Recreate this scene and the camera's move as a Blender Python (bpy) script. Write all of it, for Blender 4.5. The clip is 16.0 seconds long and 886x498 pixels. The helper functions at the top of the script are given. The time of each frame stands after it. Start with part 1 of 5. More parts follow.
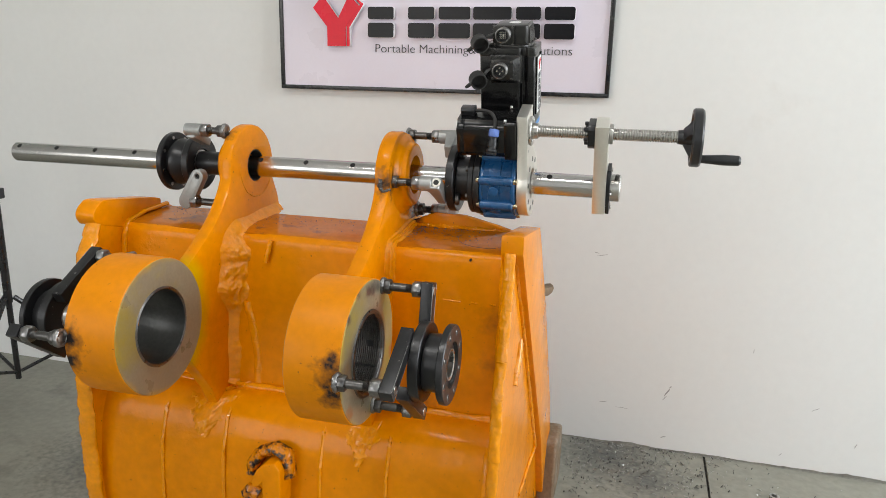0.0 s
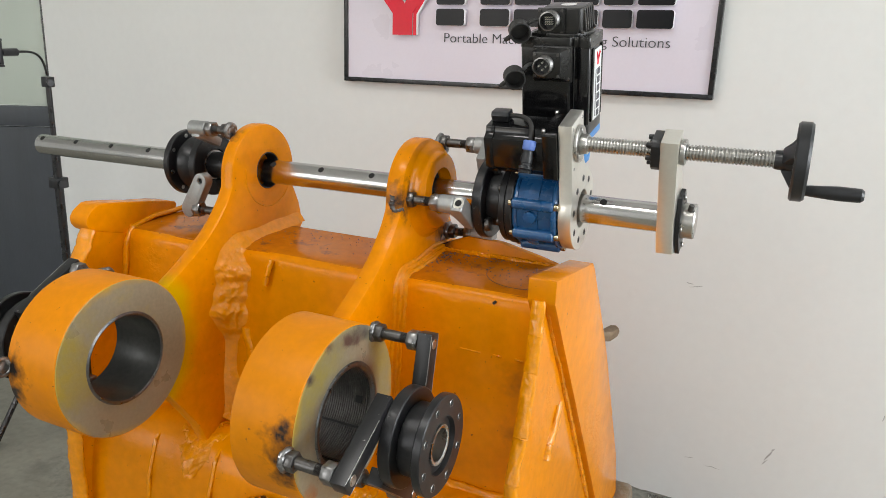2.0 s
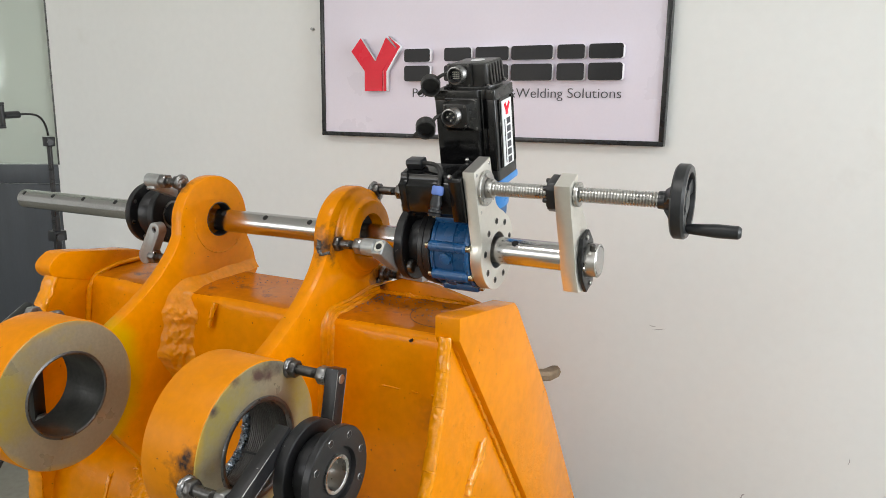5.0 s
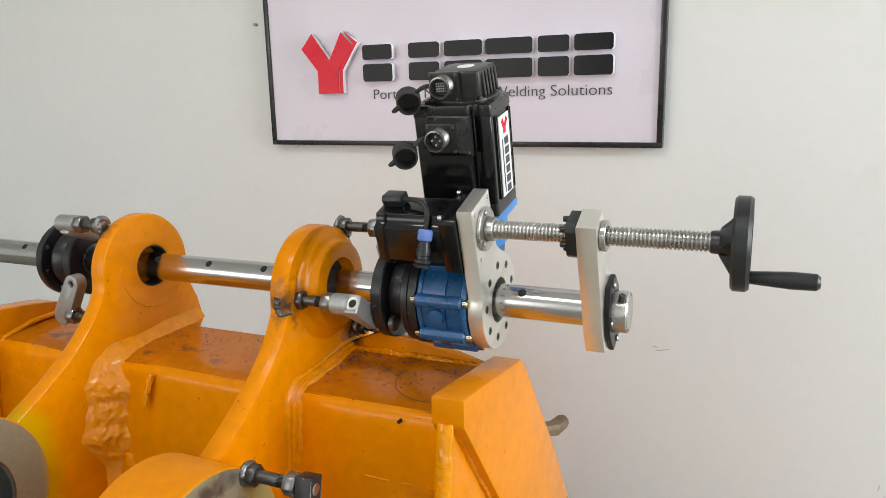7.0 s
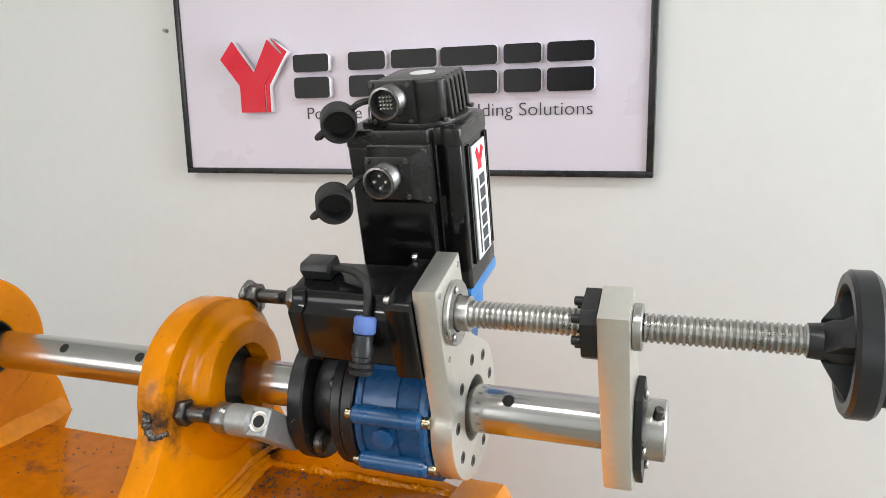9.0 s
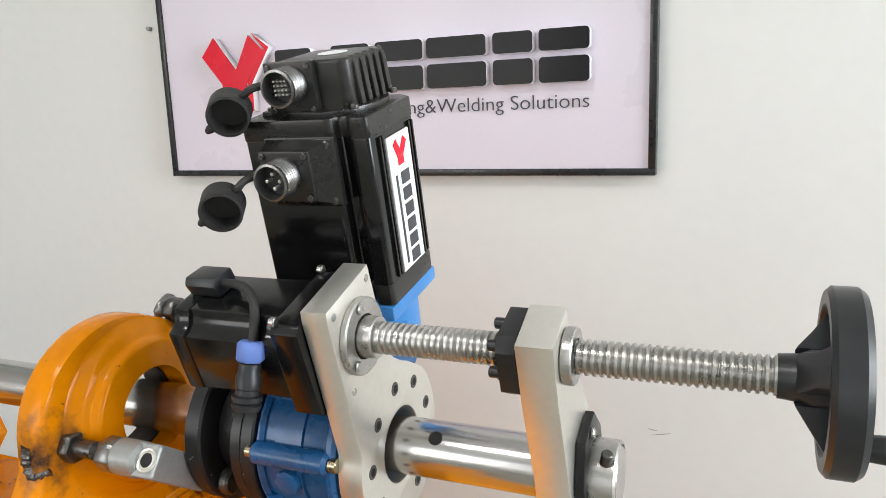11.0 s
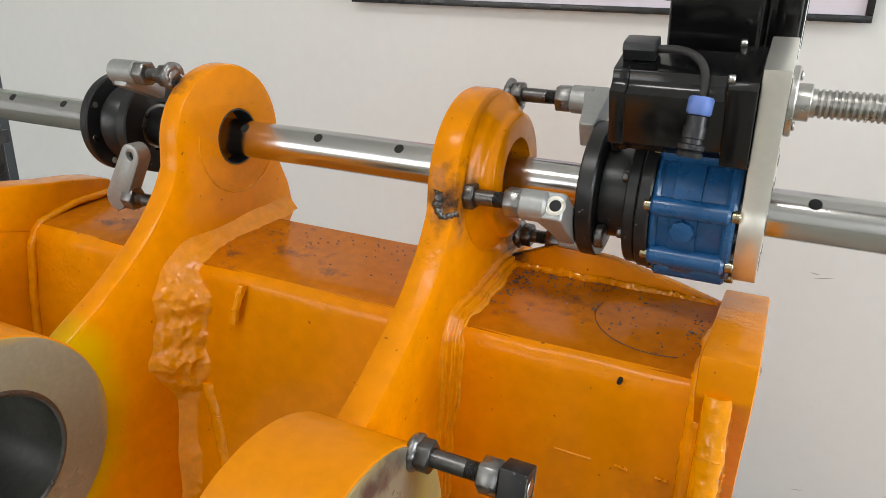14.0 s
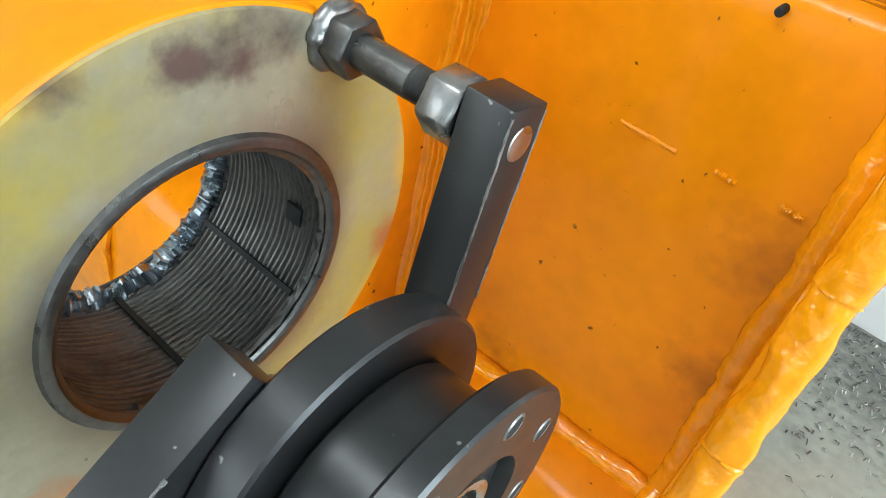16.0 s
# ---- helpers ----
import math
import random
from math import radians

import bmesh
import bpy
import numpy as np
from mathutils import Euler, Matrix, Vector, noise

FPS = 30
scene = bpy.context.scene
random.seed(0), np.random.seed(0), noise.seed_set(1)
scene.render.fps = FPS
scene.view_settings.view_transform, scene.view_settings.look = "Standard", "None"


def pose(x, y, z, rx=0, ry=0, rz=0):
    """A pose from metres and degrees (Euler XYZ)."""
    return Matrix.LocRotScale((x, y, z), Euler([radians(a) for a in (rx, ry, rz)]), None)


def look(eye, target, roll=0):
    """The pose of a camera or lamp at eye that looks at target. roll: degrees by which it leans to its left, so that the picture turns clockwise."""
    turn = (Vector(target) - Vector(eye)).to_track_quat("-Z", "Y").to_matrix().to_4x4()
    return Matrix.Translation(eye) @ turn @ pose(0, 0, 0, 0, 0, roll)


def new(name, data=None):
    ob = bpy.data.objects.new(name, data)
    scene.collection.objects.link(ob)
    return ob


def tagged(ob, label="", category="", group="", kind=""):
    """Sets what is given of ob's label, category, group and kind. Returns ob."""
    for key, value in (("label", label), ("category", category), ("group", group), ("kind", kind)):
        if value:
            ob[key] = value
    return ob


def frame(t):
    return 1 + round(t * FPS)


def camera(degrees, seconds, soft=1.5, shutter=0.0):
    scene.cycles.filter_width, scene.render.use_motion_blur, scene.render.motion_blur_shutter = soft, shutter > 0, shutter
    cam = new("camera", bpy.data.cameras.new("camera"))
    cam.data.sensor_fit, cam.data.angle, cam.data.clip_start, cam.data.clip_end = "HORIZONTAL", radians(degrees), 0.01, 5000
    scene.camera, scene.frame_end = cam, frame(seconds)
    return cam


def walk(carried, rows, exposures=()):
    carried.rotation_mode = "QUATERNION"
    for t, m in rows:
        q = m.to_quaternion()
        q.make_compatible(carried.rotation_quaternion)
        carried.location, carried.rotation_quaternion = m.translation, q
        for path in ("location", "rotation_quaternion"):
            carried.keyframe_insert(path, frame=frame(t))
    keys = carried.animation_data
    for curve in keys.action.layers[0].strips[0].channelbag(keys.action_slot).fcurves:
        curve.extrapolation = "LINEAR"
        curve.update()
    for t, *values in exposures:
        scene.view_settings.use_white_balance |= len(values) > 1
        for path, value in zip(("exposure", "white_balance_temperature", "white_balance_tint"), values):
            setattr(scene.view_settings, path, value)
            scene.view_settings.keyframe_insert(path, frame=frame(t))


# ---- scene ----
cam = camera(62.8, 16.0, soft=0.85)
PATH = [
    (0, (0.188, -1.6, 1.353), (-0.315, 0.272, 0.861), 1.2),
    (0.5, (0.22, -1.518, 1.355), (-0.359, 0.331, 0.86), 1.3),
    (1, (0.221, -1.373, 1.36), (-0.437, 0.448, 0.86), 1.5),
    (1.5, (0.231, -1.289, 1.359), (-0.509, 0.497, 0.848), 1.7),
    (2, (0.268, -1.243, 1.359), (-0.544, 0.509, 0.837), 1.9),
    (2.5, (0.306, -1.208, 1.352), (-0.571, 0.51, 0.824), 1.8),
    (3, (0.347, -1.204, 1.355), (-0.578, 0.491, 0.832), 1.5),
    (3.5, (0.385, -1.21, 1.356), (-0.564, 0.477, 0.855), 1.3),
    (4, (0.423, -1.214, 1.357), (-0.529, 0.482, 0.891), 1.1),
    (4.5, (0.462, -1.217, 1.359), (-0.475, 0.497, 0.933), 0.9),
    (5, (0.48, -1.215, 1.36), (-0.429, 0.525, 0.976), 0.7),
    (7.5, (0.224, -0.919, 1.416), (-0.536, 0.879, 0.98), -1.7),
    (8, (0.156, -0.851, 1.409), (-0.555, 0.967, 0.976), -1.8),
    (8.5, (0.159, -0.76, 1.407), (-0.521, 1.076, 1.0), -1.5),
    (9, (0.176, -0.68, 1.408), (-0.498, 1.166, 1.03), -1.2),
    (11.5, (0.252, -0.536, 1.381), (-0.534, 1.265, 1.008), -2.4),
    (12, (0.266, -0.548, 1.371), (-0.52, 1.251, 0.986), -2.6),
    (12.5, (0.268, -0.561, 1.368), (-0.517, 1.232, 0.957), -2.4),
    (13, (0.208, -0.605, 1.361), (-0.582, 1.171, 0.891), -1.7),
    (13.5, (0.07, -0.711, 1.354), (-0.736, 1.032, 0.796), -0.7),
    (14, (-0.033, -0.782, 1.315), (-0.84, 0.911, 0.621), 1.5),
    (14.5, (-0.074, -0.772, 1.266), (-0.852, 0.789, 0.286), 3.2),
    (15, (-0.086, -0.678, 1.195), (-0.841, 0.708, -0.033), 5.0),
    (15.5, (-0.063, -0.565, 1.131), (-0.853, 0.685, -0.215), 6.9),
    (16, (-0.057, -0.519, 1.091), (-0.883, 0.678, -0.282), 9.9),
]
walk(cam, [(t, look(eye, target, roll)) for t, eye, target, roll in PATH],
     [(0, -0.03, 6500, 10), (5.0, -0.04, 6500, 10), (8.0, -0.01, 6500, 10), (9.0, 0.07, 6400, 10), (11.5, 0.13, 6400, 10), (12.5, 0.13, 6750, 10), (13.0, 0.12, 6500, 10), (13.5, 0.08, 6500, 10), (14.0, 0.02, 6500, 10),
      (14.5, -0.02, 6500, 10), (15.0, -0.12, 6500, 10), (15.5, 0.06, 6420, 10), (15.75, 0.32, 6100, 4), (16.0, 0.75, 5800, 0)])

# ---------------------------------------------------------------- light
WALL_Y, ZB = 0.935, 1.102
world = bpy.data.worlds.new("world")
scene.world = world
world.use_nodes = True
sky = world.node_tree.nodes.new("ShaderNodeTexSky")
sky.sky_type, sky.sun_disc, sky.sun_elevation, sky.sun_rotation = "NISHITA", False, radians(45), radians(200)
back = world.node_tree.nodes["Background"]
back.inputs["Strength"].default_value = 0.1
world.node_tree.links.new(sky.outputs[0], back.inputs["Color"])


def area_lamp(name, m, w, h, watts, colour=(1, 1, 1)):
    lamp = bpy.data.lights.new(name, "AREA")
    lamp.shape, lamp.size, lamp.size_y, lamp.energy, lamp.color = "RECTANGLE", w, h, watts, colour
    ob = new(name, lamp)
    ob.matrix_world = m
    return tagged(ob, kind="structure")


area_lamp("daylight_and_fill", look((-3.2, -4.42, 1.9), (-2.6, 0, 1.2)), 3.6, 1.9, 60, (1.0, 0.98, 0.95))
area_lamp("daylight_and_fill", look((1.9, -4.42, 1.9), (0.6, 0, 1.2)), 2.0, 1.9, 16, (0.97, 0.98, 1.0))
# no east window is seen; one is assumed, to light the right-hand faces
area_lamp("daylight_and_fill", look((3.93, -0.35, 1.9), (0, -0.45, 0.9)), 1.9, 1.9, 138, (0.93, 0.97, 1.0))
# no fixture known up here: lamp added to brighten the room and upward faces
area_lamp("ceiling_fill_light", look((-0.6, -1.4, 3.1), (-0.6, -1.4, 0)), 1.2, 0.3, 22, (1, 0.98, 0.95))
area_lamp("daylight_and_fill", look((-5.93, 2.2, 2.05), (-3.5, 2.3, 1.2)), 1.1, 1.0, 30, (0.95, 0.98, 1.0))


# ---------------------------------------------------------------- materials
def ramp_node(nt, fac, stops):
    r = nt.nodes.new("ShaderNodeValToRGB")
    els = r.color_ramp.elements
    while len(els) < len(stops):
        els.new(0.5)
    for e, (p, c) in zip(els, stops):
        e.position, e.color = p, (*c, 1) if len(c) == 3 else c
    nt.links.new(fac, r.inputs[0])
    return r.outputs[0]


def noise_node(nt, vec, scale, detail=4.0, rough=0.55, stretch=None):
    n = nt.nodes.new("ShaderNodeTexNoise")
    n.inputs["Scale"].default_value, n.inputs["Detail"].default_value, n.inputs["Roughness"].default_value = scale, detail, rough
    if stretch:
        mp = nt.nodes.new("ShaderNodeMapping")
        mp.inputs["Scale"].default_value = stretch
        nt.links.new(vec, mp.inputs[0])
        vec = mp.outputs[0]
    nt.links.new(vec, n.inputs["Vector"])
    return n.outputs["Fac"]


def mixed(nt, fac, a, b):
    m = nt.nodes.new("ShaderNodeMix")
    m.data_type = "RGBA"
    for s, v in ((m.inputs[0], fac), (m.inputs[6], a), (m.inputs[7], b)):
        if isinstance(v, bpy.types.NodeSocket):
            nt.links.new(v, s)
        else:
            s.default_value = v if isinstance(v, float) else (*v, 1)
    return m.outputs[2]


def add_scorch(mat, spots, colour=(0.02, 0.017, 0.016), soft=0.45):
    """Burnt paint round tack welds: places and radii in the thing's own metres."""
    nt = mat.node_tree
    b = nt.nodes["Principled BSDF"]
    vec = nt.nodes.new("ShaderNodeTexCoord").outputs["Object"]
    rag = noise_node(nt, vec, 55, 4)
    total = None
    for x, y, z, r in spots:
        d = nt.nodes.new("ShaderNodeVectorMath")
        d.operation = "DISTANCE"
        d.inputs[1].default_value = (x, y, z)
        nt.links.new(vec, d.inputs[0])
        k = nt.nodes.new("ShaderNodeMath")
        k.operation = "MULTIPLY_ADD"
        nt.links.new(d.outputs["Value"], k.inputs[0])
        k.inputs[1].default_value = -1.0 / r
        nt.links.new(rag, k.inputs[2])
        c = k.outputs[0]
        if total:
            mx = nt.nodes.new("ShaderNodeMath")
            mx.operation = "MAXIMUM"
            nt.links.new(total, mx.inputs[0])
            nt.links.new(c, mx.inputs[1])
            c = mx.outputs[0]
        total = c
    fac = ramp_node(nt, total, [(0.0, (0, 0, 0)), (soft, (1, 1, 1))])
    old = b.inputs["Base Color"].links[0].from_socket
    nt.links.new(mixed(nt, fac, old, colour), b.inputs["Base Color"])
    return mat


def add_overspray(mat, cy, cz, r0, r1, colour, inward=False):
    """Paint overspray that thickens towards the rim of a round face."""
    nt = mat.node_tree
    b = nt.nodes["Principled BSDF"]
    vec = nt.nodes.new("ShaderNodeTexCoord").outputs["Object"]
    flat_vec = nt.nodes.new("ShaderNodeVectorMath")
    flat_vec.operation = "MULTIPLY"
    flat_vec.inputs[1].default_value = (0, 1, 1)
    nt.links.new(vec, flat_vec.inputs[0])
    d = nt.nodes.new("ShaderNodeVectorMath")
    d.operation = "DISTANCE"
    d.inputs[1].default_value = (0, cy, cz)
    nt.links.new(flat_vec.outputs[0], d.inputs[0])
    k = nt.nodes.new("ShaderNodeMath")
    k.operation = "MULTIPLY_ADD"
    nt.links.new(noise_node(nt, vec, 13, 3), k.inputs[0])
    k.inputs[1].default_value = 0.05
    nt.links.new(d.outputs["Value"], k.inputs[2])
    fac = ramp_node(nt, k.outputs[0], [(r0, (0.75,) * 3 if inward else (0, 0, 0)), (r1, (0, 0, 0) if inward else (1, 1, 1))])
    old = b.inputs["Base Color"].links[0].from_socket
    nt.links.new(mixed(nt, fac, old, colour), b.inputs["Base Color"])
    return mat


def material(name, colour, rough=0.5, metal=0.0, var=0.12, scale=6.0, grain=120.0, bump=0.1, bump_scale=60.0, stain=None, stain_at=(0.62, 0.72),
             stain_scale=5.0, coat=0.0, stretch=None, rough_var=0.12, bump_dist=0.002, specks=None, waves=0.0):
    mat = bpy.data.materials.new(name)
    mat.use_nodes = True
    nt = mat.node_tree
    b = nt.nodes["Principled BSDF"]
    vec = nt.nodes.new("ShaderNodeTexCoord").outputs["Object"]
    big = noise_node(nt, vec, scale, stretch=stretch)
    fine = noise_node(nt, vec, grain, 2, stretch=stretch)
    lo, hi = [max(0.0, c * (1 - var)) for c in colour], [min(1.0, c * (1 + var)) for c in colour]
    col = ramp_node(nt, big, [(0.3, lo), (0.7, hi)])
    g = ramp_node(nt, fine, [(0.3, [max(0.0, c * (1 - var * 1.2)) for c in colour]), (0.7, [min(1.0, c * (1 + var * 1.2)) for c in colour])])
    col = mixed(nt, 0.35, col, g)
    if stain:
        s = ramp_node(nt, noise_node(nt, vec, stain_scale, 6, 0.65), [(stain_at[0], (0, 0, 0)), (stain_at[1], (1, 1, 1))])
        col = mixed(nt, s, col, stain)
    if specks:
        s = ramp_node(nt, noise_node(nt, vec, 130, 2, 0.5), [(0.735, (0, 0, 0)), (0.765, (1, 1, 1))])
        col = mixed(nt, s, col, specks)
    nt.links.new(col, b.inputs["Base Color"])
    rr = ramp_node(nt, noise_node(nt, vec, scale * 2.3, 5), [(0.3, (max(0.03, rough - rough_var),) * 3), (0.7, (min(1, rough + rough_var),) * 3)])
    nt.links.new(rr, b.inputs["Roughness"])
    b.inputs["Metallic"].default_value = metal
    b.inputs["Coat Weight"].default_value = coat
    if bump:
        bp = nt.nodes.new("ShaderNodeBump")
        bp.inputs["Strength"].default_value, bp.inputs["Distance"].default_value = bump, bump_dist
        nt.links.new(noise_node(nt, vec, bump_scale, 3, stretch=stretch), bp.inputs["Height"])
        if waves:
            # slow waves in the sheet, and patches of coarse lumpy paint
            lump = nt.nodes.new("ShaderNodeMath")
            lump.operation = "MULTIPLY"
            nt.links.new(ramp_node(nt, noise_node(nt, vec, 7, 3), [(0.52, (0, 0, 0)), (0.66, (1, 1, 1))]), lump.inputs[0])
            nt.links.new(noise_node(nt, vec, 130, 3), lump.inputs[1])
            b2 = nt.nodes.new("ShaderNodeBump")
            b2.inputs["Strength"].default_value, b2.inputs["Distance"].default_value = 0.45, 0.0032
            nt.links.new(lump.outputs[0], b2.inputs["Height"])
            b3 = nt.nodes.new("ShaderNodeBump")
            b3.inputs["Strength"].default_value, b3.inputs["Distance"].default_value = waves, 0.012
            nt.links.new(noise_node(nt, vec, 9, 2), b3.inputs["Height"])
            nt.links.new(b3.outputs[0], b2.inputs["Normal"])
            nt.links.new(b2.outputs[0], bp.inputs["Normal"])
        nt.links.new(bp.outputs[0], b.inputs["Normal"])
    return mat


ORANGE = (0.77, 0.250, 0.0)
M = {
    "orange": material("orange_gloss_paint", ORANGE, 0.19, var=0.14, scale=3, grain=45, bump=0.22, bump_scale=34, rough_var=0.07, specks=(0.16, 0.06, 0.01), waves=0.35, stain=(0.30, 0.10, 0.02), stain_at=(0.70, 0.80), stain_scale=9),
    "orange_dusty": material("orange_paint_dusty", (0.53, 0.155, 0.003), 0.17, rough_var=0.08, var=0.22, scale=5, grain=60, bump=0.5, bump_scale=40, stain=(0.09, 0.045, 0.03), stain_at=(0.58, 0.74), stain_scale=20),
    "weld": material("painted_weld", (0.81, 0.285, 0.0), 0.11, rough_var=0.04, var=0.18, scale=12, grain=90, bump=0.45, bump_scale=70, coat=0.0, bump_dist=0.004, stain=(0.34, 0.12, 0.01), stain_at=(0.72, 0.82), stain_scale=30),
    "ring_paint": material("orange_satin_paint", (0.71, 0.232, 0.0), 0.42, var=0.10, scale=4, grain=70, bump=0.10, bump_scale=60, rough_var=0.08, specks=(0.20, 0.08, 0.02), stain=(0.56, 0.19, 0.02), stain_at=(0.55, 0.80), stain_scale=6),
    "weld_burnt": material("scorched_painted_weld", (0.62, 0.20, 0.0), 0.22, var=0.3, scale=30, grain=150, bump=0.5, bump_scale=110, bump_dist=0.004, stain=(0.028, 0.020, 0.014), stain_at=(0.47, 0.56), stain_scale=48),
    "burnt": material("burnt_paint", (0.035, 0.028, 0.025), 0.6, var=0.5, scale=30, bump=0.6),
    "ring_face": material("ground_steel_ring_face", (0.30, 0.268, 0.185), 0.36, metal=0.25, var=0.15, scale=4, grain=150, bump=0.15, bump_scale=200, stain=(0.37, 0.285, 0.015), stain_at=(0.46, 0.68), stain_scale=4.5),
    "bore": material("rough_weld_bore", (0.125, 0.117, 0.11), 0.40, metal=0.7, var=0.4, scale=30, grain=200, bump=0.4, bump_scale=200, stretch=(3, 1, 1)),
    "bore_smooth": material("dark_bore", (0.07, 0.07, 0.065), 0.4, metal=0.6, var=0.3, scale=10, bump=0.2),
    "chrome": material("polished_steel_bar", (0.55, 0.54, 0.53), 0.20, metal=1.0, var=0.10, scale=5, grain=60, bump=0.015, bump_scale=300, stretch=(0.2, 4, 4), rough_var=0.025),
    "steel": material("machined_steel", (0.50, 0.49, 0.47), 0.32, metal=1.0, var=0.12, scale=20, grain=200, bump=0.1, bump_scale=300),
    "dark_steel": material("dark_oiled_steel", (0.13, 0.125, 0.12), 0.36, metal=0.9, var=0.25, scale=25, grain=200, bump=0.2, bump_scale=200),
    "alu": material("milled_aluminium", (0.82, 0.795, 0.735), 0.34, metal=0.85, var=0.05, scale=6, grain=140, bump=0.02, bump_scale=400, rough_var=0.04),
    "cast": material("cast_aluminium", (0.36, 0.365, 0.355), 0.46, metal=0.6, var=0.12, scale=12, grain=200, bump=0.08, bump_scale=300, rough_var=0.06),
    "black_ox": material("black_oxide_steel", (0.021, 0.021, 0.022), 0.34, metal=0.3, var=0.2, scale=14, grain=160, bump=0.02, bump_scale=260, rough_var=0.05, specks=(0.22, 0.21, 0.20)),
    "black_paint": material("black_motor_paint", (0.006, 0.006, 0.0065), 0.17, var=0.3, scale=9, grain=130, bump=0.015, bump_scale=260, rough_var=0.05, stain=(0.020, 0.018, 0.015), stain_at=(0.52, 0.8)),
    "black_cast": material("black_cast_housing", (0.014, 0.0137, 0.013), 0.30, var=0.3, scale=12, grain=160, bump=0.04, bump_scale=420, rough_var=0.07, stain=(0.05, 0.045, 0.038), stain_at=(0.52, 0.8), stain_scale=14),
    "rubber": material("black_rubber", (0.025, 0.024, 0.023), 0.6, var=0.3, scale=20, bump=0.3, bump_scale=200),
    "plastic": material("black_plastic", (0.018, 0.019, 0.021), 0.36, var=0.2, scale=15, rough_var=0.05, bump=0.03, bump_scale=400),
    "blue": material("blue_gearbox_paint", (0.013, 0.085, 0.225), 0.30, var=0.15, scale=12, grain=120, bump=0.08, bump_scale=160, coat=0.1),
    "blue_light": material("light_blue_paint", (0.05, 0.24, 0.60), 0.35, var=0.1, scale=10, bump=0.1),
    "blue_plastic": material("blue_plastic_nut", (0.13, 0.22, 0.58), 0.45, var=0.1, scale=10, bump=0.1),
    "nut_steel": material("grey_nut_steel", (0.26, 0.255, 0.25), 0.36, metal=0.95, var=0.25, scale=30, grain=200, bump=0.10, bump_scale=220),
    "blue_steel": material("heat_blued_weld_steel", (0.30, 0.34, 0.38), 0.30, metal=0.9, var=0.3, scale=40, grain=200, bump=0.2, bump_scale=160),
    "scuff": material("grey_scuff", (0.36, 0.35, 0.34), 0.7, var=0.3, scale=60, bump=0.0),
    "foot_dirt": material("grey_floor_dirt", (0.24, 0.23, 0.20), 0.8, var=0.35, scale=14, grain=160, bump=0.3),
    "brass": material("zinc_yellow_bolt", (0.42, 0.36, 0.24), 0.3, metal=1.0, var=0.15, scale=40, bump=0.1),
    "wall": material("white_plaster_wall", (0.775, 0.778, 0.762), 0.7, var=0.025, scale=1.2, grain=30, bump=0.12, bump_scale=18, stain=(0.70, 0.69, 0.66), stain_at=(0.62, 0.85), stain_scale=2.2),
    "floor": material("stained_concrete", (0.27, 0.265, 0.22), 0.55, var=0.2, scale=2.5, grain=40, bump=0.3, bump_scale=60, stain=(0.10, 0.10, 0.09), stain_at=(0.55, 0.75), stain_scale=2.6),
    "sign_panel": material("lavender_white_panel", (0.73, 0.675, 0.765), 0.35, var=0.02, scale=2, bump=0.0),
    "sign_frame": material("black_frame", (0.012, 0.012, 0.013), 0.3, var=0.2, scale=10, bump=0.05),
    "acrylic_black": material("black_acrylic", (0.010, 0.010, 0.012), 0.22, var=0.2, scale=5, bump=0.0, rough_var=0.04),
    "acrylic_red": material("red_acrylic", (0.72, 0.012, 0.035), 0.25, var=0.06, scale=5, bump=0.0),
    "white_edge": material("white_acrylic_edge", (0.85, 0.83, 0.85), 0.4, var=0.03, scale=5, bump=0.0),
    "label": material("white_label", (0.82, 0.82, 0.82), 0.4, var=0.03, scale=8, bump=0.0),
    "ink": material("dark_lettering", (0.05, 0.05, 0.06), 0.5, var=0.1, scale=8, bump=0.0),
    "cabinet": material("dark_grey_panel", (0.042, 0.048, 0.056), 0.45, var=0.12, scale=4, grain=60, bump=0.15, bump_scale=40, stretch=(6, 6, 0.4)),
    "rust": material("worn_rusty_steel", (0.22, 0.15, 0.09), 0.6, metal=0.3, var=0.3, scale=12, bump=0.5, bump_scale=60, stain=(0.30, 0.28, 0.25), stain_at=(0.5, 0.65), stain_scale=12),
    "swarf": material("steel_chips", (0.45, 0.44, 0.42), 0.3, metal=1.0, var=0.3, scale=30, bump=0.0),
    "swarf_dark": material("dark_chips", (0.09, 0.085, 0.078), 0.5, metal=0.4, var=0.3, scale=30, bump=0.0),
    "hole": material("dark_hole", (0.01, 0.01, 0.01), 0.7, var=0.1, bump=0.0),
}
glass = bpy.data.materials.new("window_glass")
glass.use_nodes = True
gb = glass.node_tree.nodes["Principled BSDF"]
gb.inputs["Base Color"].default_value, gb.inputs["Roughness"].default_value = (0.62, 0.66, 0.60, 1), 0.02
gb.inputs["Transmission Weight"].default_value, gb.inputs["IOR"].default_value = 0.6, 1.1
M["glass"] = glass
for k in ("orange", "orange_dusty", "weld", "ring_paint"):
    M[k].node_tree.nodes["Principled BSDF"].inputs["Specular IOR Level"].default_value = 0.17
M["weld"].node_tree.nodes["Principled BSDF"].inputs["Specular IOR Level"].default_value = 0.5
M["acrylic_black"].node_tree.nodes["Principled BSDF"].inputs["Specular IOR Level"].default_value = 0.15
M["acrylic_red"].node_tree.nodes["Principled BSDF"].inputs["Specular IOR Level"].default_value = 0.15
add_scorch(M["orange"], [(0.247, -0.528, 0.822, 0.095), (0.186, -0.120, 1.102, 0.080), (0.190, 0.045, 1.175, 0.055), (0.205, 0.040, 1.000, 0.075), (-0.280, -0.552, 0.842, 0.085), (-0.214, -0.088, 1.190, 0.045)])
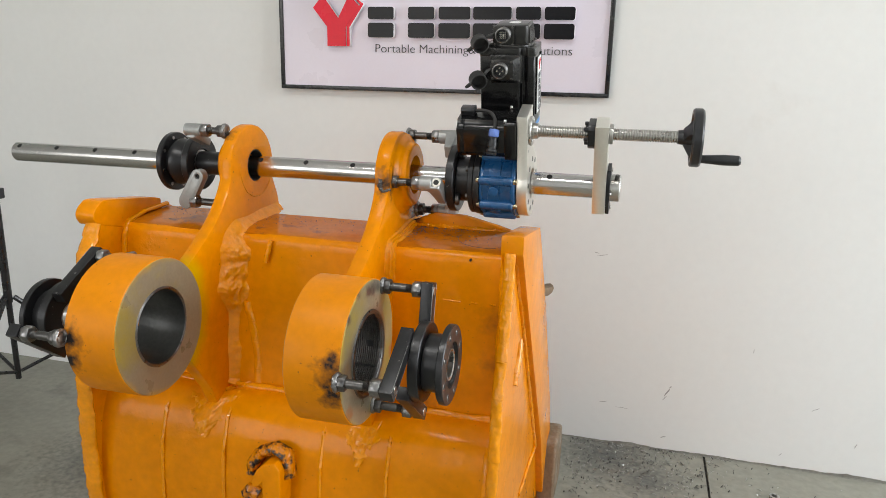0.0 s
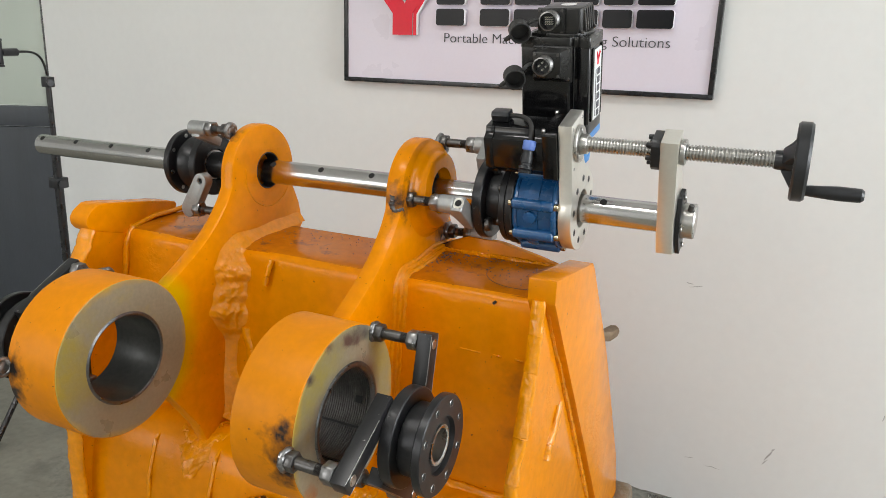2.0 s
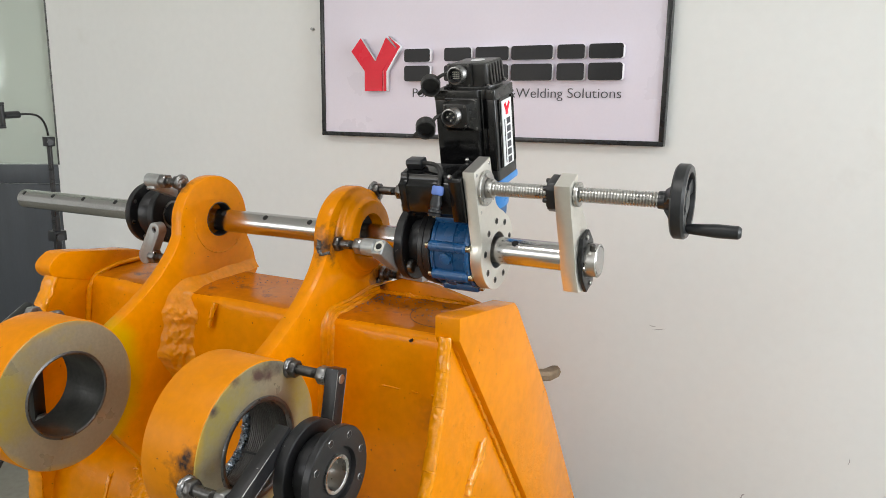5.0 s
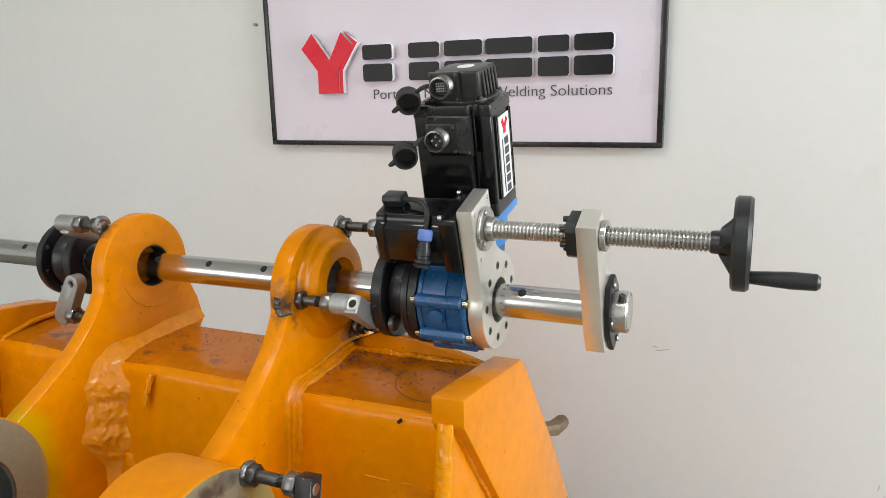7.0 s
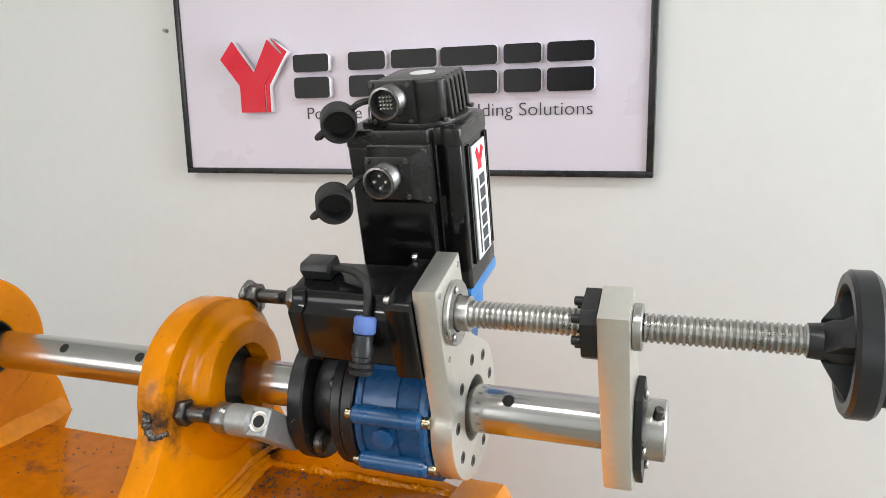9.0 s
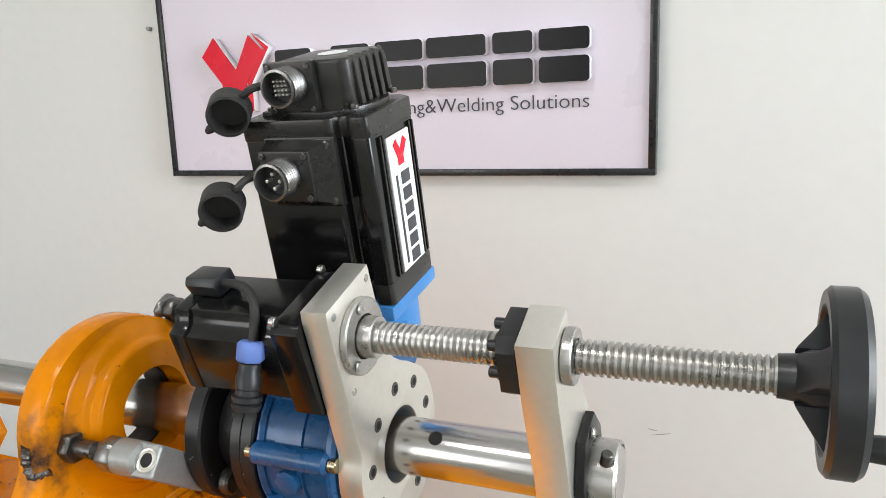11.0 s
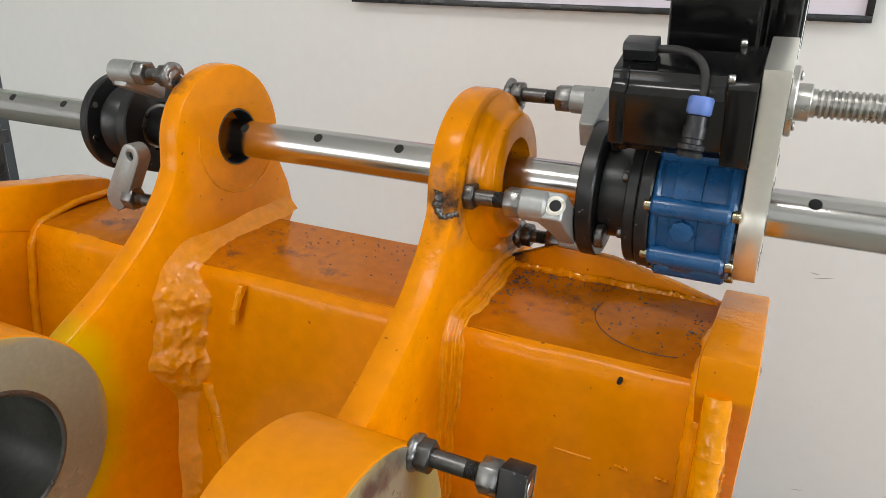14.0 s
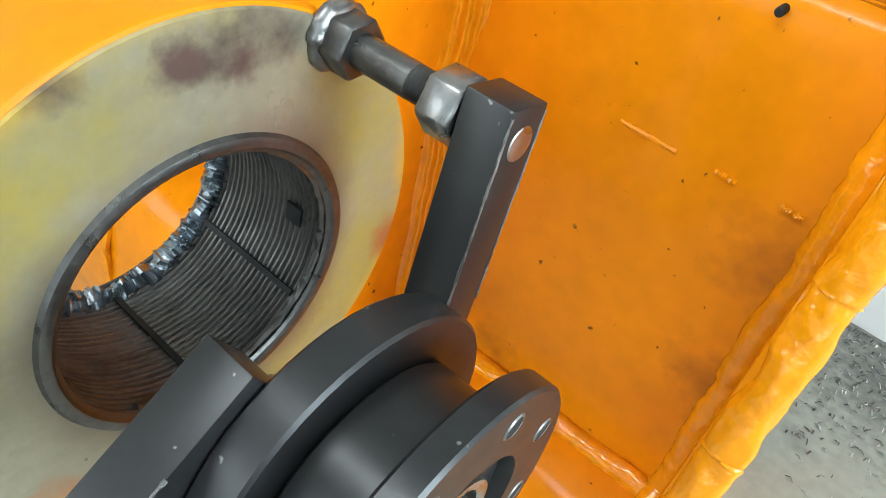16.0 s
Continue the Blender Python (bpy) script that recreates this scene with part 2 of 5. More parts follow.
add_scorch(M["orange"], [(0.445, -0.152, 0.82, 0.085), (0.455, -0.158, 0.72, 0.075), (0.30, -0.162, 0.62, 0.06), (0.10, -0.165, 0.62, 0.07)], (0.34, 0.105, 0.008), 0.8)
add_scorch(M["ring_paint"], [(0.243, -0.520, 0.818, 0.105), (0.232, -0.515, 0.790, 0.070), (0.236, -0.524, 0.850, 0.055), (-0.285, -0.556, 0.842, 0.085), (-0.285, -0.545, 0.800, 0.060)])
add_scorch(M["floor"], [(0.16, 0.84, 0.0, 0.5), (0.30, 0.70, 0.0, 0.32), (-1.5, 0.3, 0.0, 0.6)], (0.085, 0.085, 0.08), 0.6)


# ---------------------------------------------------------------- mesh helpers
def thing(name, m, label, category, group="", kind=""):
    ob = new(name)
    ob.empty_display_size = 0.05
    ob.matrix_world = m
    return tagged(ob, label, category, group, kind)


def part(name, bm, mat, parent=None, label="", smooth=35, at=None):
    me = bpy.data.meshes.new(name)
    bmesh.ops.recalc_face_normals(bm, faces=bm.faces)
    bm.to_mesh(me)
    bm.free()
    if smooth:
        me.shade_smooth()
        me.set_sharp_from_angle(angle=radians(smooth))
    me.materials.append(M[mat] if isinstance(mat, str) else mat)
    ob = new(name, me)
    if parent:
        ob.parent = parent
    if at is not None:
        ob.matrix_local = at
    return tagged(ob, label)


def share(ob, parent, m):
    """Another object on the same mesh."""
    o = new(ob.name.split(".")[0], ob.data)
    o.parent = parent
    o.matrix_local = m
    for k in ("label",):
        if k in ob:
            o[k] = ob[k]
    return o


def bevelled(bm, width, segs=2, angle=30):
    if width:
        es = [e for e in bm.edges if len(e.link_faces) == 2 and e.calc_face_angle(0) > radians(angle)]
        bmesh.ops.bevel(bm, geom=es, offset=width, segments=segs, affect="EDGES", profile=0.6, clamp_overlap=True)
    return bm


def box(x0, x1, y0, y1, z0, z1, bev=0.0, segs=2):
    bm = bmesh.new()
    bmesh.ops.create_cube(bm, size=1)
    for v in bm.verts:
        v.co = Vector(((x0, x1)[v.co.x > 0], (y0, y1)[v.co.y > 0], (z0, z1)[v.co.z > 0]))
    return bevelled(bm, bev, segs)


AX = {"x": lambda u, v, w: (w, u, v), "y": lambda u, v, w: (u, w, v), "z": lambda u, v, w: (u, v, w)}


def prism(poly, axis, a0, a1, bev=0.0, segs=2, angle=30):
    """A polygon (the other two axes in order) drawn out along an axis."""
    bm, f = bmesh.new(), AX[axis]
    lo, hi = [bm.verts.new(f(u, v, a0)) for u, v in poly], [bm.verts.new(f(u, v, a1)) for u, v in poly]
    bm.faces.new(lo), bm.faces.new(hi)
    for i in range(len(poly)):
        j = (i + 1) % len(poly)
        bm.faces.new((lo[i], lo[j], hi[j], hi[i]))
    bmesh.ops.recalc_face_normals(bm, faces=bm.faces)
    return bevelled(bm, bev, segs, angle)


def lathe(profile, segs=48, centre=(0, 0), closed=True):
    """A profile of (x, radius) turned about the x axis. closed: it joins up into a ring, or ends on the axis."""
    bm, rings = bmesh.new(), []
    for x, r in profile:
        if r < 1e-6:
            rings.append([bm.verts.new((x, *centre))])
        else:
            rings.append([bm.verts.new((x, centre[0] + r * math.cos(a), centre[1] + r * math.sin(a))) for a in (math.tau * i / segs for i in range(segs))])
    pairs = list(zip(rings, rings[1:]))
    if closed and profile[0][1] > 1e-6 and profile[-1][1] > 1e-6:
        pairs.append((rings[-1], rings[0]))
    for a, b in pairs:
        for i in range(segs):
            j = (i + 1) % segs
            vs = [a[i % len(a)], a[j % len(a)], b[j % len(b)], b[i % len(b)]]
            vs = [v for k, v in enumerate(vs) if v not in vs[:k]]
            if len(vs) > 2:
                bm.faces.new(vs)
    return bm


def disc(x0, x1, r, inner=0.0, bev=0.0015, segs=48, centre=(0, 0)):
    if inner:
        return lathe([(x0, inner), (x0, r - bev), (x0 + bev, r), (x1 - bev, r), (x1, r - bev), (x1, inner)], segs, centre)
    return lathe([(x0, 0), (x0, r - bev), (x0 + bev, r), (x1 - bev, r), (x1, r - bev), (x1, 0)], segs, centre)


def tube(path, radius, segs=10, wobble=0.0, seed=0, caps=True):
    """A round tube along a path; wobble makes it lumpy."""
    bm, rings = bmesh.new(), []
    pts = [Vector(p) for p in path]
    up = Vector((0.13, 0.31, 0.94)).normalized()
    for i, p in enumerate(pts):
        d = (pts[min(i + 1, len(pts) - 1)] - pts[max(i - 1, 0)]).normalized()
        s = d.cross(up).normalized() if abs(d.dot(up)) < 0.97 else d.cross(Vector((1, 0, 0))).normalized()
        t = s.cross(d)
        r = radius[i] if isinstance(radius, (list, tuple)) else radius
        k = 1 + wobble * (noise.noise((i * 0.55, seed * 7.3, 0.2)) + 0.6 * noise.noise((i * 0.17, seed * 3.1, 5.0)))
        rings.append([bm.verts.new(p + (s * math.cos(a) + t * math.sin(a)) * r * k * (1 + wobble * noise.noise((i * 0.4, a, seed * 5.0)))) for a in (math.tau * j / segs for j in range(segs))])
    for a, b in zip(rings, rings[1:]):
        for j in range(segs):
            bm.faces.new((a[j], a[(j + 1) % segs], b[(j + 1) % segs], b[j]))
    if caps:
        bm.faces.new(rings[0]), bm.faces.new(rings[-1])
    return bm


def align(p0, p1):
    """A pose at p0 whose x axis points to p1."""
    return Matrix.Translation(p0) @ (Vector(p1) - Vector(p0)).to_track_quat("X", "Z").to_matrix().to_4x4()


def along(points, n):
    """n points evenly along a polyline."""
    pts = [Vector(p) for p in points]
    lens = [0.0]
    for a, b in zip(pts, pts[1:]):
        lens.append(lens[-1] + (b - a).length)
    out = []
    for k in range(n):
        s = lens[-1] * k / (n - 1)
        i = max(j for j in range(len(pts) - 1) if lens[j] <= s + 1e-9)
        out.append(pts[i].lerp(pts[i + 1], (s - lens[i]) / max(1e-9, lens[i + 1] - lens[i])))
    return out


def bezier(p0, p1, p2, p3, n=14):
    a, b, c, d = (Vector(p) for p in (p0, p1, p2, p3))
    return [a * (1 - t) ** 3 + b * 3 * t * (1 - t) ** 2 + c * 3 * t * t * (1 - t) + d * t ** 3 for t in (i / (n - 1) for i in range(n))]


def arc(cx, cy, r, a0, a1, n=16):
    return [(cx + r * math.cos(radians(a0 + (a1 - a0) * i / (n - 1))), cy + r * math.sin(radians(a0 + (a1 - a0) * i / (n - 1)))) for i in range(n)]


def flat(outlines, depth, bev=0.0):
    """Closed outlines in the plane (inner ones are holes), drawn out to a depth: a bmesh over z from 0 to depth."""
    cu = bpy.data.curves.new("outline", "CURVE")
    cu.dimensions, cu.fill_mode, cu.extrude, cu.bevel_depth, cu.bevel_resolution = "2D", "BOTH", depth / 2 - bev, bev, 1
    cu.offset = -bev
    for o in outlines:
        s = cu.splines.new("POLY")
        s.points.add(len(o) - 1)
        for p, (u, v) in zip(s.points, o):
            p.co = (u, v, 0, 1)
        s.use_cyclic_u = True
    tmp = bpy.data.objects.new("outline", cu)
    me = bpy.data.meshes.new_from_object(tmp)
    bm = bmesh.new()
    bm.from_mesh(me)
    bmesh.ops.remove_doubles(bm, verts=bm.verts, dist=1e-5)
    bmesh.ops.translate(bm, vec=(0, 0, depth / 2), verts=bm.verts)
    bpy.data.objects.remove(tmp)
    bpy.data.curves.remove(cu)
    bpy.data.meshes.remove(me)
    return bm


def flat_x(outlines, x0, x1, bev=0.0):
    """Outlines in (y, z), drawn out along x."""
    bm = flat(outlines, x1 - x0, bev)
    for v in bm.verts:
        v.co = Vector((x0 + v.co.z, v.co.x, v.co.y))
    return bm


def lettering(text, size, depth=0.001):
    cu = bpy.data.curves.new("lettering", "FONT")
    cu.body, cu.size, cu.extrude, cu.offset = text, size, depth / 2, -0.014 * size
    tmp = bpy.data.objects.new("lettering", cu)
    me = bpy.data.meshes.new_from_object(tmp)
    bm = bmesh.new()
    bm.from_mesh(me)
    bpy.data.objects.remove(tmp)
    bpy.data.curves.remove(cu)
    return bm


def circle(cy, cz, r, n=32):
    return arc(cy, cz, r, 0, 360 * (n - 1) / n, n)


def hexagon(r):
    return [(r * math.cos(radians(60 * i)), r * math.sin(radians(60 * i))) for i in range(6)]


def nut(x0, x1, r, centre=(0, 0), bev=0.0015):
    return prism([(centre[0] + y, centre[1] + z) for y, z in hexagon(r)], "x", x0, x1, bev, 1)


def roughened(bm, amount, scale, seed=0):
    for v in bm.verts:
        v.co += Vector(noise.noise_vector(v.co * scale + Vector((seed * 3.1, seed, 0)))) * amount
    return bm


def joined(*parts_):
    """Several bmeshes as one."""
    out = bmesh.new()
    for b in parts_:
        me = bpy.data.meshes.new("join")
        b.to_mesh(me)
        b.free()
        out.from_mesh(me)
        bpy.data.meshes.remove(me)
    return out


def grid_sheet(profile, x0, x1, nx, thick):
    """A bent sheet: a profile of (y, z) drawn along x in many steps, with a thickness to its inner side (left of the way)."""
    bm = bmesh.new()
    pts = [Vector((0, *p)) for p in profile]
    inner = []
    for i, p in enumerate(pts):
        d = (pts[min(i + 1, len(pts) - 1)] - pts[max(i - 1, 0)]).normalized()
        inner.append(p + Vector((0, -d.z, d.y)) * thick)
    loop = pts + inner[::-1]
    rows = [[bm.verts.new((x0 + (x1 - x0) * k / nx, p.y, p.z)) for p in loop] for k in range(nx + 1)]
    n = len(loop)
    for a, b in zip(rows, rows[1:]):
        for j in range(n):
            bm.faces.new((a[j], a[(j + 1) % n], b[(j + 1) % n], b[j]))
    bm.faces.new(rows[0]), bm.faces.new(rows[-1])
    return bm


def smooth_line(points, n):
    """A rounded line through points in a plane (Catmull-Rom)."""
    p = [points[0], *points, points[-1]]
    out, segs = [], len(points) - 1
    for k in range(n):
        s = segs * k / (n - 1)
        i = min(int(s), segs - 1)
        t = s - i
        a, b, c, d = (Vector(q) for q in p[i:i + 4])
        v = 0.5 * ((2 * b) + (c - a) * t + (2 * a - 5 * b + 4 * c - d) * t * t + (3 * b - a - 3 * c + d) * t ** 3)
        out.append(tuple(v))
    return out


# ---------------------------------------------------------------- the room
def structure(name, bm, mat, label="", category=""):
    return tagged(part(name, bm, mat, None, smooth=0), label, category, kind="structure")


FLOOR_JOINT = 0.50
structure("floor", joined(box(-8, FLOOR_JOINT - 0.004, -4.6, WALL_Y + 2.5, -0.1, 0), box(FLOOR_JOINT + 0.004, 4, -4.6, WALL_Y, -0.1, 0)), "floor", "stained grey concrete floor with a cut joint", "floor")
structure("floor_joint_bed", box(FLOOR_JOINT - 0.02, FLOOR_JOINT + 0.02, -4.6, WALL_Y, -0.14, -0.012), "burnt")
structure("wall_north", box(-2.65, 4, WALL_Y, WALL_Y + 0.15, 0, 3.2), "wall", "white plastered wall with faint scuffs", "wall")
# unseen wall, its opening placed to suit the added east lamp
structure("wall_east", joined(box(4, 4.15, -4.6, WALL_Y + 0.15, 0, 0.9), box(4, 4.15, -4.6, WALL_Y + 0.15, 2.9, 3.2), box(4, 4.15, -4.6, -1.35, 0.9, 2.9), box(4, 4.15, 0.65, WALL_Y + 0.15, 0.9, 2.9)), "wall", "unseen white wall with an assumed window opening", "wall")
structure("wall_west", joined(box(-6.15, -6, -4.6, 1.62, 0, 3.2), box(-6.15, -6, 2.82, WALL_Y + 2.5, 0, 3.2), box(-6.15, -6, 1.62, 2.82, 0, 1.49), box(-6.15, -6, 1.62, 2.82, 2.6, 3.2)), "wall", "plain white wall", "wall")
structure("ceiling", box(-6.15, 4.15, -4.75, WALL_Y + 2.6, 3.2, 3.3), "wall", "plain white ceiling", "ceiling")
structure("wall_south", joined(box(-6, 4, -4.6, -4.45, 0, 0.9), box(-6, 4, -4.6, -4.45, 2.9, 3.2), box(-6, -5.05, -4.6, -4.45, 0.9, 2.9),
                               box(-1.35, 0.9, -4.6, -4.45, 0.9, 2.9), box(2.95, 4, -4.6, -4.45, 0.9, 2.9)), "wall", "white wall with two window openings", "wall")
structure("wall_far", box(-6, -2.5, WALL_Y + 2.35, WALL_Y + 2.5, 0, 3.2), "wall", "plain white wall behind the glazed partition", "wall")

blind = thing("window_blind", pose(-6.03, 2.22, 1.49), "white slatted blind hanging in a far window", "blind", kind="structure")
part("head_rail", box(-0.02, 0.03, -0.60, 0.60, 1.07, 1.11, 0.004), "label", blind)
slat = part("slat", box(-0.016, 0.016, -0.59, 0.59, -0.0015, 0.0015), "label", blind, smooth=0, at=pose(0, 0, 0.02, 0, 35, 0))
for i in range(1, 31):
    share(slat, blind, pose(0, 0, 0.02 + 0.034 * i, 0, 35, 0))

# glazed partition that runs off at an angle from the wall's end
partition = thing("glazed_partition", pose(-2.65, WALL_Y + 0.03, 0, 0, 0, 28), "dark grey partition with a glass upper half", "partition", kind="structure")
part("lower_panel", joined(box(-1.10, 0, -0.02, 0.02, 0, 0.985), box(-1.90, -1.104, -0.02, 0.02, 0, 0.985), box(-2.3, -1.904, -0.02, 0.02, 0, 0.985)), "cabinet", partition)
part("rail", box(-2.3, 0, -0.024, 0.025, 0.990, 1.075, 0.003), "cabinet", partition)
part("post", box(-0.012, 0.012, -0.032, 0.03, 1.078, 3.19), "sign_frame", partition)
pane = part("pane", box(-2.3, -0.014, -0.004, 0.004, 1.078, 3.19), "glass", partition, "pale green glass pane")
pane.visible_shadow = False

# ---------------------------------------------------------------- the sign
sign = thing("wall_sign", pose(0, WALL_Y, 0), "lavender-white sign board with black frame and raised shapes on the wall", "sign")
SX0, SX1, SZ0, SZ1 = -1.118, 0.07, 1.257, 1.86
part("panel", box(SX0 + 0.012, SX1 - 0.012, -0.026, -0.001, SZ0 + 0.012, SZ1 - 0.012), "sign_panel", sign)
F = 0.014
for n, b in (("frame_bottom", (SX0, SX1, SZ0, SZ0 + F)), ("frame_top", (SX0, SX1, SZ1 - F, SZ1)), ("frame_left", (SX0, SX0 + F, SZ0 + F, SZ1 - F)), ("frame_right", (SX1 - F, SX1, SZ0 + F, SZ1 - F))):
    part(n, box(b[0], b[1], -0.032, -0.001, b[2], b[3], 0.0015), "sign_frame", sign)


def raised(name, outline, mat, depth=0.022):
    """A raised shape: a white body with a thin coloured face."""
    body = flat([outline], depth)
    for v in body.verts:
        v.co = Vector((v.co.x, -0.026 - v.co.z, v.co.y))
    o = part(name, body, "white_edge", sign, smooth=0)
    face = flat([outline], 0.003)
    for v in face.verts:
        v.co = Vector((v.co.x, -0.026 - depth - v.co.z, v.co.y))
    part("face", face, mat, o, smooth=0)


def rounded(x0, x1, z0, z1, r=0.008):
    return arc(x1 - r, z1 - r, r, 0, 90, 5) + arc(x0 + r, z1 - r, r, 90, 180, 5) + arc(x0 + r, z0 + r, r, 180, 270, 5) + arc(x1 - r, z0 + r, r, 270, 360, 5)


raised("emblem_arm", [(-0.975, 1.540), (-0.938, 1.582), (-0.880, 1.505), (-0.838, 1.582), (-0.800, 1.545), (-0.852, 1.475), (-0.852, 1.410), (-0.922, 1.410), (-0.922, 1.475)], "acrylic_red")
raised("emblem_strip", [(-0.830, 1.586), (-0.785, 1.552), (-0.838, 1.474), (-0.838, 1.410), (-0.848, 1.410), (-0.848, 1.478), (-0.797, 1.550)], "acrylic_red")
for gx0, gx1 in ((-0.768, -0.674), (-0.621, -0.528), (-0.512, -0.402), (-0.392, -0.262), (-0.247, -0.165), (-0.152, -0.053)):
    raised("raised_bar", rounded(gx0, gx1, 1.502, 1.543), "acrylic_black")
    raised("raised_bar", rounded(gx0, gx1, 1.441, 1.490), "acrylic_black")
bm = lettering("Portable Machining&Welding Solutions", 0.0415, 0.002)
wid = max(v.co.x for v in bm.verts)
for v in bm.verts:
    v.co = Vector((-0.752 + v.co.x * 0.694 / wid, -0.0275 - v.co.z, 1.391 + v.co.y))
part("lettering", bm, "ink", sign, "thin dark lettering", smooth=0)

# ---------------------------------------------------------------- the bucket
bucket = thing("excavator_bucket", pose(-0.53, 0, 0), "orange-painted excavator bucket with weld seams standing on the floor", "excavator bucket")
BX = 0.53
bkt = lambda name, bm, mat, label="", parent=None, smooth=35: part(name, (bmesh.ops.translate(bm, vec=(BX, 0, 0), verts=bm.verts), bm)[1], mat, parent or bucket, label, smooth)

XL, XR = -1.015, -0.058
bkt("top_strip", roughened(grid_sheet(smooth_line([(0.035, 0.978), (-0.03, 0.974), (-0.10, 0.969), (-0.128, 0.964)], 12), XL, XR, 60, 0.018), 0.003, 7), "orange_dusty", "dusty orange top strip with chips and swarf")
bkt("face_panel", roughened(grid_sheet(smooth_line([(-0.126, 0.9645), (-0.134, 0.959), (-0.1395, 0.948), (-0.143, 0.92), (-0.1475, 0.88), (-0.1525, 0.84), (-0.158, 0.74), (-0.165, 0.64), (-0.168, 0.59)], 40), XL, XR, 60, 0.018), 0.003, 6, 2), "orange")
bkt("lower_shell", roughened(grid_sheet(smooth_line([(-0.165, 0.60), (-0.21, 0.592), (-0.25, 0.555), (-0.275, 0.48), (-0.285, 0.35), (-0.26, 0.15), (-0.18, 0.02)], 30), XL, XR, 60, 0.018), 0.004, 5, 3), "orange")
bkt("back_shell", grid_sheet([(0.5, 0.02), (0.46, 0.35), (0.22, 0.72), (0.035, 0.96)], XL, XR, 8, -0.018), "orange")
# raised lip behind the top strip at the one end
bkt("rear_lip", roughened(prism([(-0.335, 0.985), (-0.27, 1.012), (-0.20, 1.008), (-0.12, 0.990), (-0.07, 0.975), (-0.07, 0.95), (-0.335, 0.95)], "y", 0.036, 0.052, 0.003), 0.002, 30), "orange")

# side plates
front_edge = [(-0.19, 0.985), (-0.20, 0.93), (-0.212, 0.87), (-0.245, 0.77), (-0.272, 0.70), (-0.288, 0.57), (-0.305, 0.40), (-0.30, 0.20), (-0.25, 0.0)]
far_edge = [(-0.222, 0.978), (-0.236, 0.948), (-0.256, 0.915), (-0.272, 0.86), (-0.288, 0.75), (-0.304, 0.60), (-0.308, 0.40), (-0.30, 0.20), (-0.25, 0.0)]


def plate_side(edge, back):
    """Flame-cut outline: a ragged front edge and a straight back."""
    return [(p.x + 0.0035 * noise.noise(p * 38) + 0.002 * noise.noise(p * 110), p.y) for p in along([(y, z, 0) for y, z in edge], 130)] + back


def edge_weld(points, half_x, half_y, rings, segs, seed, rough=1.0):
    """Broad ragged weld laid over a plate's edge: drips and pits at three scales."""
    bm, rows = bmesh.new(), []
    line = along(points, rings)
    span = line[-1] - line[0]
    side = Vector((0, 1, 0)) if abs(span.x) > 0.03 else Vector((1, 0, 0))
    for i, p in enumerate(line):
        d = (line[min(i + 1, rings - 1)] - line[max(i - 1, 0)]).normalized()
        out = side.cross(d).normalized()
        row = []
        for j in range(segs):
            a = math.tau * j / segs
            n0 = noise.noise(p * 24 + Vector((seed, 0, math.cos(a))))
            q = p + side * (half_x * math.cos(a)) + out * (half_y * math.sin(a))
            q = q - d * (0.55 * q.dot(d))   # runs drawn out along the weld
            k = 1 + rough * (0.24 * n0 + 0.22 * noise.noise(q * 95 + Vector((0, seed, 0))) + 0.20 * (1 - 2 * abs(noise.noise(q * 60))) + 0.14 * noise.noise(q * 240))
            row.append(bm.verts.new(p + side * (half_x * math.cos(a) * k) + out * (half_y * math.sin(a) * k)))
        rows.append(row)
    for r0, r1 in zip(rows, rows[1:]):
        for j in range(segs):
            bm.faces.new((r0[j], r0[(j + 1) % segs], r1[(j + 1) % segs], r1[j]))
    bm.faces.new(rows[0]), bm.faces.new(rows[-1])
    return bm


side_poly = plate_side(front_edge, [(0.62, 0.0), (0.51, 0.345), (0.25, 0.735), (0.06, 0.975)])
cut_poly = [(-0.19, 1.022), (0.05, 0.992), (0.07, 0.975), (0.26, 0.735), (0.52, 0.345), (0.64, 0.05), (0.45, 0.05), (0.35, 0.27), (-0.19, 0.982)]
near_plate = bkt("side_plate", prism(side_poly, "x", -0.062, -0.042, 0.004), "orange")
bkt("reinforcing_plate", prism(cut_poly, "x", -0.070, -0.022, 0.005), "orange", "thick cut plate", near_plate)
far_poly = plate_side(far_edge, [(0.62, 0.0), (0.51, 0.345), (0.25, 0.735), (0.06, 0.975)])
far_plate = bkt("side_plate", prism(far_poly, "x", -1.042, -1.014, 0.005), "orange")
far_top = smooth_line([(0.012, 0.985), (0.004, 1.003), (-0.10, 1.018), (-0.188, 1.030), (-0.215, 1.022), (-0.232, 1.006), (-0.233, 0.990), (-0.222, 0.976)], 26)
bkt("reinforcing_plate", roughened(prism(far_top + [(-0.05, 0.93), (0.03, 0.95)], "x", -1.064, -1.0125, 0.007, 3), 0.0015, 30), "orange", "thick cut plate with a rounded nose", far_plate)
bkt("weld_bead", edge_weld([(-0.0485, y + 0.0015, z) for y, z in front_edge[:-1]], 0.0105, 0.0075, 700, 26, 3, 0.85), "weld", "ragged painted weld along the edge", near_plate, 60)
bkt("weld_bead", edge_weld([(-1.026, y + 0.002, z) for y, z in far_edge[:-1]], 0.0200, 0.0090, 320, 18, 8, 0.7), "weld", "ragged painted weld along the edge", far_plate, 60)
bkt("weld_bead", edge_weld([(-0.068, -0.04, 0.974), (-0.068, -0.125, 0.966), (-0.066, -0.142, 0.945), (-0.066, -0.155, 0.84), (-0.066, -0.163, 0.74), (-0.066, -0.168, 0.61), (-0.066, -0.252, 0.555), (-0.066, -0.278, 0.47)], 0.0095, 0.0075, 420, 16, 14, 0.8), "weld", "painted weld in the corner", None, 60)
